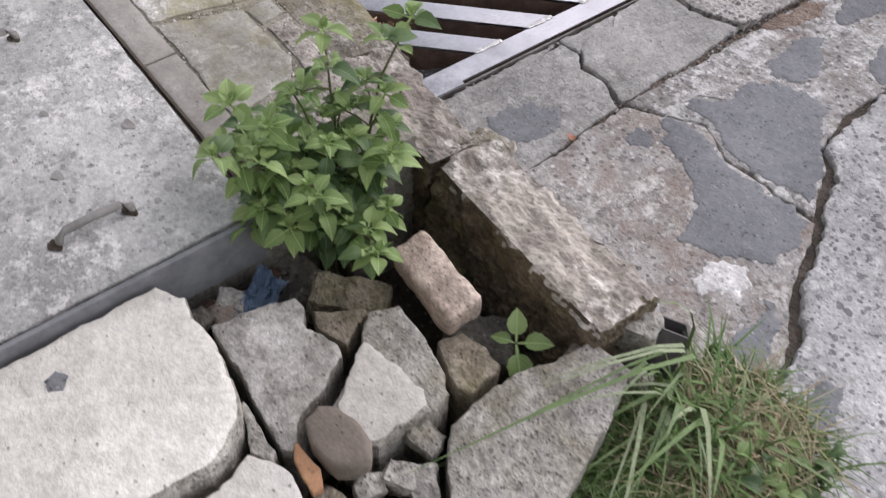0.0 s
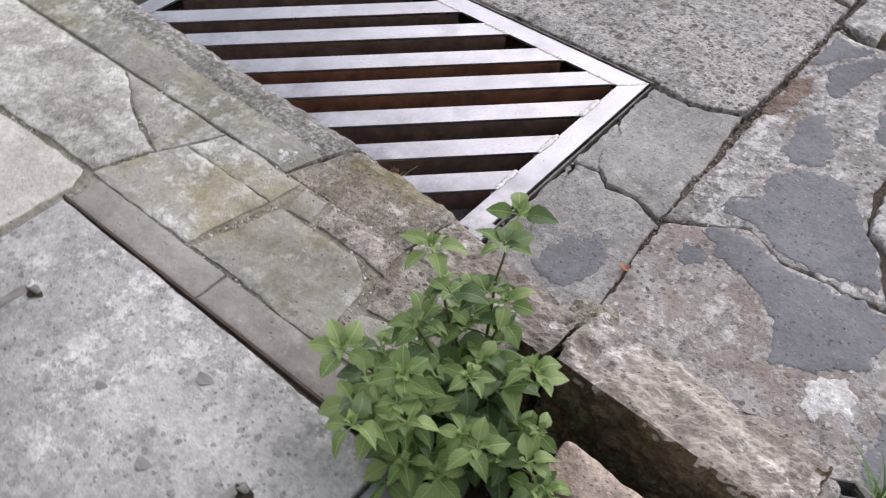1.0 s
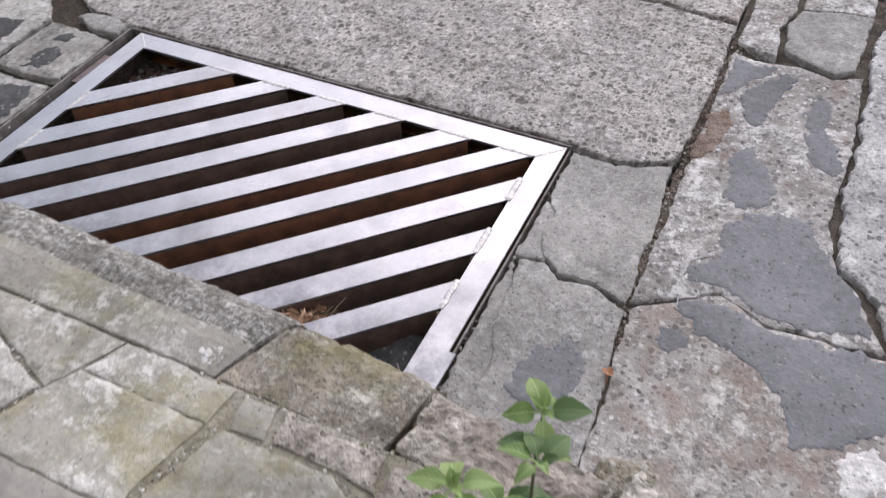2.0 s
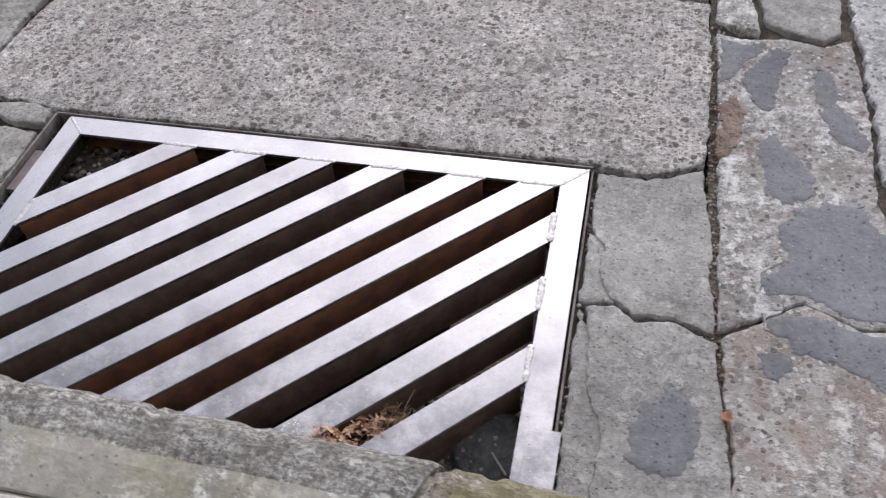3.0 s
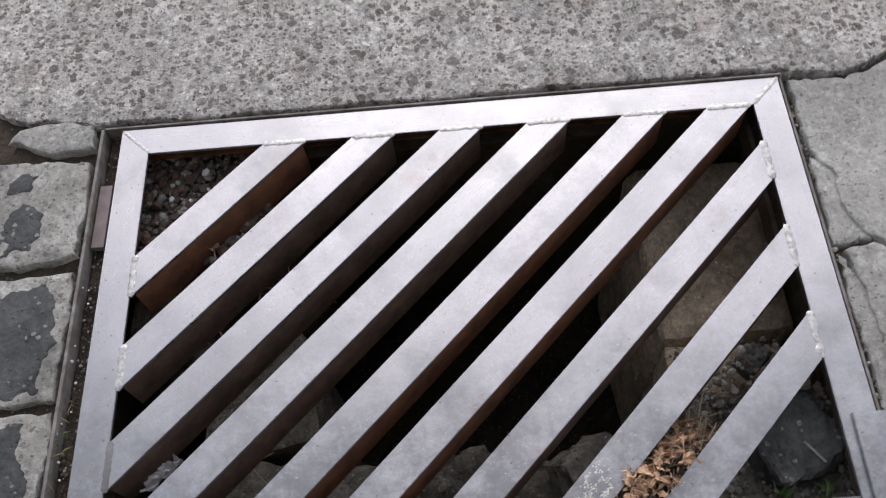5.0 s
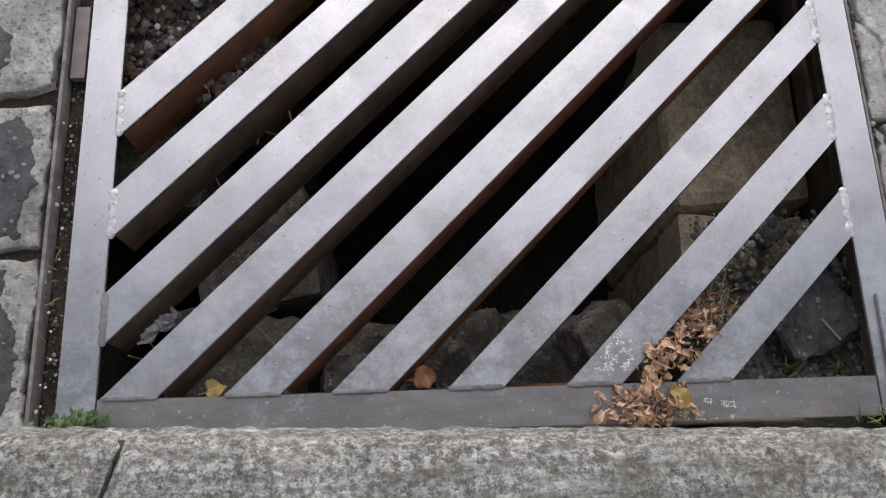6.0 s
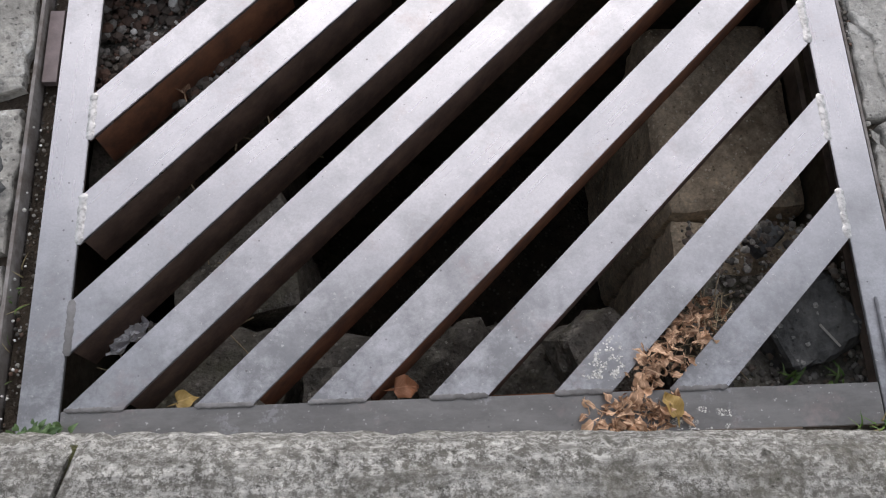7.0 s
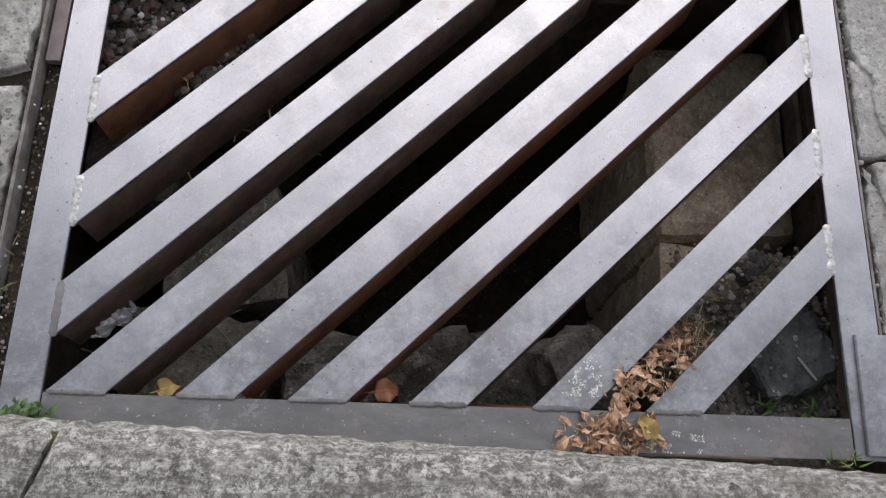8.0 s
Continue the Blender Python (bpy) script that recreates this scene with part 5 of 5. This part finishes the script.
def straw(count, x0, x1, y0, y1, z, long, seed, thick=0.0007):
    q = random.Random(seed)
    verts, faces = [], []
    for _ in range(count):
        a = Vector((q.uniform(x0, x1), q.uniform(y0, y1), z + q.uniform(0, 0.012)))
        u = q.uniform(0, 6.283)
        b = a + Vector((math.cos(u), math.sin(u), q.uniform(-0.2, 0.3))) * long * q.uniform(0.4, 1.2)
        s = Vector((-math.sin(u), math.cos(u), 0)) * thick
        t = Vector((0, 0, thick * 1.5))
        i = len(verts)
        verts += [a - s, a + s, a + t, b - s, b + s, b + t]
        faces += [(i, i + 1, i + 4, i + 3), (i + 1, i + 2, i + 5, i + 4), (i + 2, i, i + 3, i + 5)]
    mesh = bpy.data.meshes.new("straw")
    mesh.from_pydata(verts, [], faces)
    bm = bmesh.new()
    bm.from_mesh(mesh)
    return bm


tagged(part("lime_specks", pebbles(*scatter(1300, 0.652, 0.715, -0.635, -0.58, 0.0010, 0.0003, 0.0017, 41, lambda x, y: -1.345 < y - x < -1.28 and noise.noise(Vector((x * 80, y * 80, 3))) + 0.5 * noise.noise(Vector((x * 210, y * 210, 3))) > 0.05), 0.25), M_CHIPS), "white lime specks on a grate bar", "specks", kind="stuff")
tagged(part("lime_specks", pebbles(*scatter(420, 0.765, 0.845, -0.703, -0.675, -0.0011, 0.0003, 0.0013, 42, lambda x, y: noise.noise(Vector((x * 60, y * 90, 5))) > 0.12), 0.25), M_CHIPS), "white lime specks on the grate frame", "specks", kind="stuff")
tagged(part("lime_specks", pebbles(*scatter(110, 0.535, 0.61, -0.62, -0.545, 0.0008, 0.0003, 0.0014, 43, lambda x, y: -1.185 < y - x < -1.125), 0.25), M_CHIPS), "white lime specks on a grate bar", "specks", kind="stuff")
rod = part("rusty_rod", tube([(0.60, -0.7065, 0.002), (0.72, -0.7075, 0.004), (0.83, -0.7068, 0.003), (0.93, -0.7075, 0.002)], 0.0028, 6), M_DARKSTEEL, smooth=True)
tagged(rod, "thin dark rusty rod wedged between grate and kerb", "rod")
tagged(part("straw", straw(150, 0.76, 0.87, -0.62, -0.52, -0.035, 0.03, 4), M_TWIG), "dry straw and stalks in the leaf litter", "straw", kind="stuff")
tagged(part("twigs", straw(40, 0.0, 0.3, -0.6, -0.1, -0.10, 0.07, 5, 0.0011), M_TWIG), "thin dry twigs fallen into the drain", "twigs", kind="stuff")
tagged(part("white_straw", straw(1, 1.003, 1.004, -0.562, -0.561, -0.055, 0.05, 9, 0.0018), M_CHIPS), "single white straw in the drain", "straw", kind="stuff")

# ---- crumbs along joints and edges ----
def along(lines, count, spread, z, r0, r1, seed):
    q = random.Random(seed)
    spans = [(Vector(a), Vector(b)) for line in lines for a, b in zip(line, line[1:])]
    weights = [(b - a).length for a, b in spans]
    centres, sizes = [], []
    for a, b in q.choices(spans, weights, k=count):
        p = a.lerp(b, q.random())
        if noise.noise(Vector((p.x * 16, p.y * 16, seed))) < -0.12:
            continue
        r = r0 * (r1 / r0) ** (q.random() ** 2)
        centres.append((p.x + q.gauss(0, spread), p.y + q.gauss(0, spread), z + r * 0.1))
        sizes.append(r)
    return pebbles(centres, sizes, 0.55)


tagged(part("joint_crumbs", along([[(0.54, -0.888), (0.645, -0.95), (0.748, -0.986), (0.712, -1.08)], [(0.80, -0.888), (0.75, -0.985)], [(0.972, -0.89), (0.985, -0.94), (0.945, -1.08)], [(0.5, -0.887), (1.19, -0.888)], [(0.70, -1.081), (1.36, -1.081)], [(1.0, -0.943), (1.15, -0.941), (1.2, -0.97), (1.215, -1.08)], [(0.2, -1.09), (0.71, -1.082)]], 1100, 0.0035, 0.2838, 0.0008, 0.003, 61), M_JOINTCRUMB), "pale and mossy crumbs in the pavement joints", "grit", kind="stuff")
tagged(part("edge_crumbs", along([[(1.109, 0.05), (1.108, -0.7)], [(1.135, -0.27), (1.2, -0.295), (1.33, -0.315)], [(1.35, -0.31), (1.43, -0.25), (1.48, -0.222), (1.57, -0.262), (1.76, -0.255)], [(-0.08, 0.0625), (1.1, 0.0635)]], 700, 0.004, -0.012, 0.0012, 0.0045, 62), M_GRAVEL), "brown grit along the road cracks", "gravel", kind="stuff")

tagged(part("moss_clump", along([[(0.765, -0.888), (0.83, -0.889)], [(0.795, -0.888), (0.785, -0.905)]], 620, 0.007, 0.2835, 0.0012, 0.004, 63), M_MOSSFILL), "green moss clump in the pavement joint", "moss", kind="stuff")
tagged(part("lime_specks", pebbles(*scatter(70, 0.895, 0.935, -0.874, -0.845, 0.2875, 0.001, 0.0055, 44, lambda x, y: (x - 0.915) ** 2 + (y + 0.86) ** 2 < 0.0003), 0.2), M_CHIPS), "white lime spot on the kerb top", "specks", kind="stuff")

# ---- road pieces ----
road = group_of("road", "patched and cracked concrete road with dark bitumen fillings", "road", "structure")
ROAD = (
    ("slab", [(-0.10, 0.072), (0.3, 0.068), (0.7, 0.068), (1.10, 0.069), (1.15, 0.061), (1.2, 0.049), (1.25, 0.066), (1.315, 0.103), (1.322, 0.35), (1.318, 0.66), (1.1, 0.69), (0.8, 0.665), (0.2, 0.70), (-0.32, 0.66), (-0.345, 0.35), (-0.345, 0.15), (-0.25, 0.095)], M_AGG, 0.004),
    ("slab", [(1.110, 0.048), (1.16, 0.044), (1.205, 0.034), (1.25, 0.052), (1.312, 0.087), (1.328, -0.12), (1.332, -0.31), (1.27, -0.285), (1.20, -0.288), (1.155, -0.258), (1.134, -0.20), (1.137, -0.14), (1.114, -0.10)], M_PAVER, 0.0),
    ("slab", [(1.118, -0.282), (1.165, -0.276), (1.205, -0.302), (1.27, -0.300), (1.335, -0.327), (1.35, -0.46), (1.36, -0.60), (1.37, -0.785), (1.16, -0.785), (1.162, -0.52), (1.135, -0.44), (1.128, -0.35)], M_PAVER, -0.002),
    ("mortar", [(1.109, -0.11), (1.15, -0.14), (1.15, -0.20), (1.165, -0.262), (1.109, -0.272)], M_PAVER, -0.006),
    ("mortar", [(1.109, -0.29), (1.15, -0.35), (1.155, -0.44), (1.175, -0.52), (1.175, -0.785), (1.109, -0.785)], M_PAVER, -0.007),
    ("slab", [(1.337, 0.55), (1.39, 0.53), (1.44, 0.54), (1.49, 0.553), (1.565, 0.527), (1.628, 0.56), (1.638, 0.35), (1.634, 0.19), (1.629, 0.036), (1.66, -0.085), (1.702, -0.125), (1.735, -0.195), (1.762, -0.242), (1.68, -0.251), (1.62, -0.248), (1.57, -0.258), (1.48, -0.219), (1.43, -0.246), (1.341, -0.303)], M_ROADMIX, 0.0),
    ("slab", [(1.346, -0.315), (1.43, -0.253), (1.48, -0.226), (1.57, -0.265), (1.62, -0.255), (1.68, -0.258), (1.77, -0.253), (1.842, -0.41), (1.922, -0.53), (1.965, -0.70), (1.92, -0.76), (1.378, -0.785)], M_ROADBROWN, 0.0),
    ("slab", [(1.335, 0.60), (1.385, 0.575), (1.436, 0.568), (1.418, 0.70), (1.44, 0.80), (1.44, 0.93), (1.34, 0.93)], M_ROADMIX, 0.002),
    ("slab", [(1.448, 0.604), (1.489, 0.574), (1.567, 0.545), (1.612, 0.58), (1.618, 0.829), (1.54, 0.822), (1.452, 0.795), (1.428, 0.72)], M_PAVER, 0.004),
    ("slab", [(1.455, 0.81), (1.54, 0.836), (1.618, 0.842), (1.618, 0.95), (1.452, 0.94)], M_ROADMIX, 0.0),
    ("slab", [(1.64, 1.6), (1.645, 0.76), (1.640, 0.56), (1.651, 0.35), (1.647, 0.19), (1.643, 0.036), (1.675, -0.088), (1.72, -0.12), (1.754, -0.19), (1.79, -0.26), (1.865, -0.41), (1.945, -0.53), (1.99, -0.70), (2.2, -0.76), (3.6, -0.78), (3.6, 1.6)], M_ROADLIGHT, 0.006),
    ("slab", [(-0.35, 0.69), (0.2, 0.73), (0.80, 0.695), (0.82, 1.5), (-0.35, 1.5)], M_PAVER, 0.0),
    ("slab", [(0.835, 0.695), (1.1, 0.715), (1.318, 0.69), (1.32, 1.5), (0.84, 1.5)], M_AGG, 0.0),
    ("slab", [(1.34, 0.95), (1.605, 0.97), (1.61, 1.5), (1.34, 1.5)], M_ROADMIX, 0.0),
    ("slab", [(-0.24, 0.075), (-0.16, 0.082), (-0.105, 0.07), (-0.10, 0.02), (-0.17, 0.01), (-0.26, 0.045)], M_PAVER, 0.005),
    ("slab", [(-0.30, 0.0), (-0.18, 0.0), (-0.105, -0.01), (-0.098, -0.10), (-0.10, -0.195), (-0.2, -0.205), (-0.30, -0.2)], M_SETT, 0.003),
    ("slab", [(-0.29, -0.225), (-0.2, -0.23), (-0.10, -0.222), (-0.098, -0.33), (-0.097, -0.438), (-0.29, -0.445)], M_SETT, 0.002),
    ("slab", [(-0.29, -0.462), (-0.097, -0.455), (-0.096, -0.725), (-0.28, -0.73)], M_SETT, 0.0),
    ("slab", [(-0.62, 0.06), (-0.40, 0.10), (-0.33, 0.02), (-0.325, -0.21), (-0.62, -0.22)], M_SETT, 0.0),
    ("slab", [(-0.62, -0.24), (-0.315, -0.235), (-0.31, -0.72), (-0.62, -0.72)], M_SETT, 0.0),
    ("slab", [(-0.75, 0.12), (-0.42, 0.13), (-0.37, 0.18), (-0.365, 0.66), (-0.75, 0.66)], M_SETT, 0.0),
    ("slab", [(-1.6, -0.70), (-0.65, -0.70), (-0.65, 0.1), (-0.77, 0.13), (-0.77, 1.5), (-1.6, 1.5)], M_ROADMIX, 0.0),
)
for k, (name, corners, mat, z) in enumerate(ROAD):
    part(name, slab_mesh(corners, z, 0.056, 0.0034, 0.011 if mat is M_ROADLIGHT else 0.0055, 0.011, 100.0 + k, (0, 0), 0.0, 0.0007), mat, road)
for k, x in enumerate((-7.6, -5.6, -3.6)):
    part("slab", slab_mesh([(x, -0.68), (x + 1.98, -0.68), (x + 1.98, 1.5), (x, 1.5)], 0.0, 0.056, 0.005, 0.005, 0.06, 400.0 + k), (M_ROADLIGHT, M_AGG, M_ROADMIX)[k % 3], road)
for k, x in enumerate((3.62, 5.62)):
    part("slab", slab_mesh([(x, -0.76), (x + 1.98, -0.76), (x + 1.98, 1.6), (x, 1.6)], 0.0, 0.056, 0.005, 0.005, 0.06, 410.0 + k), (M_AGG, M_ROADLIGHT)[k % 2], road)
for k in range(8):
    for j in range(2):
        x, y = -7.6 + 1.95 * k, 1.64 + 2.0 * j
        part("slab", slab_mesh([(x, y), (x + 1.92, y), (x + 1.92, y + 1.96), (x, y + 1.96)], 0.0, 0.056, 0.005, 0.005, 0.06, 420.0 + k + 10 * j), (M_AGG, M_ROADLIGHT, M_PAVER)[(k + 2 * j) % 3], road)
PATCHES = (
    ([(1.402, -0.181), (1.455, -0.135), (1.440, -0.051), (1.476, 0.004), (1.54, 0.03), (1.60, 0.035), (1.63, -0.03), (1.70, -0.14), (1.735, -0.22), (1.663, -0.234), (1.60, -0.238), (1.555, -0.243), (1.470, -0.208), (1.420, -0.212)], M_TAR),
    ([(1.417, -0.275), (1.449, -0.252), (1.50, -0.245), (1.57, -0.275), (1.653, -0.266), (1.760, -0.262), (1.784, -0.318), (1.778, -0.390), (1.715, -0.459), (1.647, -0.486), (1.620, -0.421), (1.539, -0.349), (1.46, -0.325)], M_TAR),
    ([(1.208, -0.51), (1.221, -0.456), (1.25, -0.456), (1.271, -0.427), (1.305, -0.455), (1.313, -0.501), (1.306, -0.545), (1.29, -0.578), (1.235, -0.592), (1.20, -0.565)], M_TAR),
    ([(1.405, -0.33), (1.44, -0.325), (1.455, -0.36), (1.43, -0.395), (1.40, -0.37)], M_TAR),
    ([(1.41, 0.152), (1.424, 0.187), (1.448, 0.216), (1.479, 0.162), (1.51, 0.103), (1.516, 0.040), (1.459, 0.010), (1.434, 0.054)], M_TAR),
    ([(1.385, 0.378), (1.41, 0.43), (1.439, 0.468), (1.465, 0.513), (1.50, 0.49), (1.474, 0.403), (1.464, 0.345), (1.443, 0.284), (1.411, 0.302)], M_TAR),
    ([(1.53, 0.37), (1.545, 0.45), (1.58, 0.42), (1.578, 0.33), (1.61, 0.275), (1.622, 0.218), (1.615, 0.185), (1.587, 0.188), (1.555, 0.231), (1.539, 0.30)], M_TAR),
    ([(1.83, -0.46), (1.88, -0.48), (1.91, -0.58), (1.87, -0.66), (1.84, -0.56)], M_TAR),
    ([(1.975, -0.52), (2.01, -0.50), (2.05, -0.58), (2.06, -0.66), (2.01, -0.69), (1.99, -0.60)], M_TAR),
    ([(-0.24, -0.04), (-0.206, -0.021), (-0.186, -0.030), (-0.201, -0.055), (-0.235, -0.065)], M_OLDTAR),
    ([(-0.23, -0.108), (-0.205, -0.080), (-0.168, -0.107), (-0.170, -0.152), (-0.177, -0.180), (-0.225, -0.19)], M_OLDTAR),
    ([(-0.22, -0.26), (-0.185, -0.249), (-0.138, -0.238), (-0.114, -0.282), (-0.113, -0.355), (-0.126, -0.391), (-0.12, -0.425), (-0.21, -0.43)], M_OLDTAR),
    ([(-0.20, -0.48), (-0.145, -0.468), (-0.129, -0.532), (-0.113, -0.566), (-0.116, -0.599), (-0.105, -0.632), (-0.14, -0.69), (-0.20, -0.69)], M_OLDTAR),
    ([(-0.50, -0.05), (-0.38, -0.02), (-0.36, -0.12), (-0.45, -0.18)], M_OLDTAR),
    ([(1.706, -0.488), (1.725, -0.453), (1.765, -0.430), (1.785, -0.46), (1.800, -0.503), (1.771, -0.520), (1.749, -0.555), (1.728, -0.535)], M_LIME),
    ([(1.402, -0.215), (1.392, -0.180), (1.402, -0.160), (1.445, -0.120), (1.452, -0.132), (1.414, -0.165), (1.410, -0.210)], M_LIME),
    ([(1.412, -0.286), (1.409, -0.252), (1.443, -0.243), (1.445, -0.25), (1.420, -0.263), (1.421, -0.291)], M_LIME),
)
LEVEL = {2: -0.002, 8: 0.006, 9: 0.003, 10: 0.003, 11: 0.002}
for k, (corners, mat) in enumerate(PATCHES):
    lime = mat is M_LIME
    part("lime_splash" if lime else "tar_patch", slab_mesh(corners, LEVEL.get(k, 0.0) + (0.0022 if lime else 0.0014), 0.008, 0.001 if k > 14 else 0.0036, 0.011 if k == 14 else 0.005 if lime else 0.010, 0.005, 140.0 + k, (0, 0), 0.0, 0.0012), mat, road, "white lime splash" if lime else "dark grey bitumen filling")
part("dirt_patch", slab_mesh([(1.338, 0.29), (1.36, 0.315), (1.377, 0.32), (1.399, 0.266), (1.385, 0.20), (1.366, 0.15), (1.338, 0.12)], 0.0016, 0.03, 0.0036, 0.008, 0.005, 180.0, (0, 0), 0.0, 0.002), M_REDDIRT, road, "reddish dirt packed on the road")
part("tar_patch", slab_mesh([(1.340, 0.36), (1.341, 0.535), (1.385, 0.52), (1.44, 0.525), (1.43, 0.49), (1.395, 0.44), (1.375, 0.39)], 0.0012, 0.008, 0.0036, 0.009, 0.005, 181.0, (0, 0), 0.0, 0.0012), M_TAR, road, "dark grey bitumen filling")
part("joint_fill", soil_floor(1.322, 2.05, -0.775, 0.95, lambda x, y: -0.011 - 0.02 * max(0.0, 1 - abs(y - 0.565) / 0.03) * (1.32 < x < 1.45), 0.006, 0.012, 17.0), M_DRYSOIL, road, "packed brown dirt in the joints", True)
part("joint_fill", soil_floor(-0.9, -0.093, -0.70, 0.72, -0.016, 0.008, 0.016, 19.0), M_SOIL, road, "packed brown dirt in the joints", True)
tagged(part("joint_grit", pebbles(*scatter(1500, 1.318, 1.352, -0.75, 0.6, -0.010, 0.001, 0.0045, 31)), M_JOINTGRIT), "brown grit in the road joint", "gravel", kind="stuff")
tagged(part("joint_grit", pebbles(*scatter(420, 1.76, 1.92, -0.70, -0.24, -0.016, 0.0012, 0.0055, 32, lambda x, y: abs(x - (1.78 + (-0.25 - y) * 0.44)) < 0.03)), M_GRAVEL), "brown grit in the wide road crack", "gravel", kind="stuff")

# ---- unseen wall added behind the camera: blocks low sky, darkens reflections ----
tagged(part("wall_south", box(-12, 12, -3.3, -3.0, -0.055, 4.2), M_WALL), "plain grey unseen wall, added behind the pavement to block low sky", "wall", kind="structure")
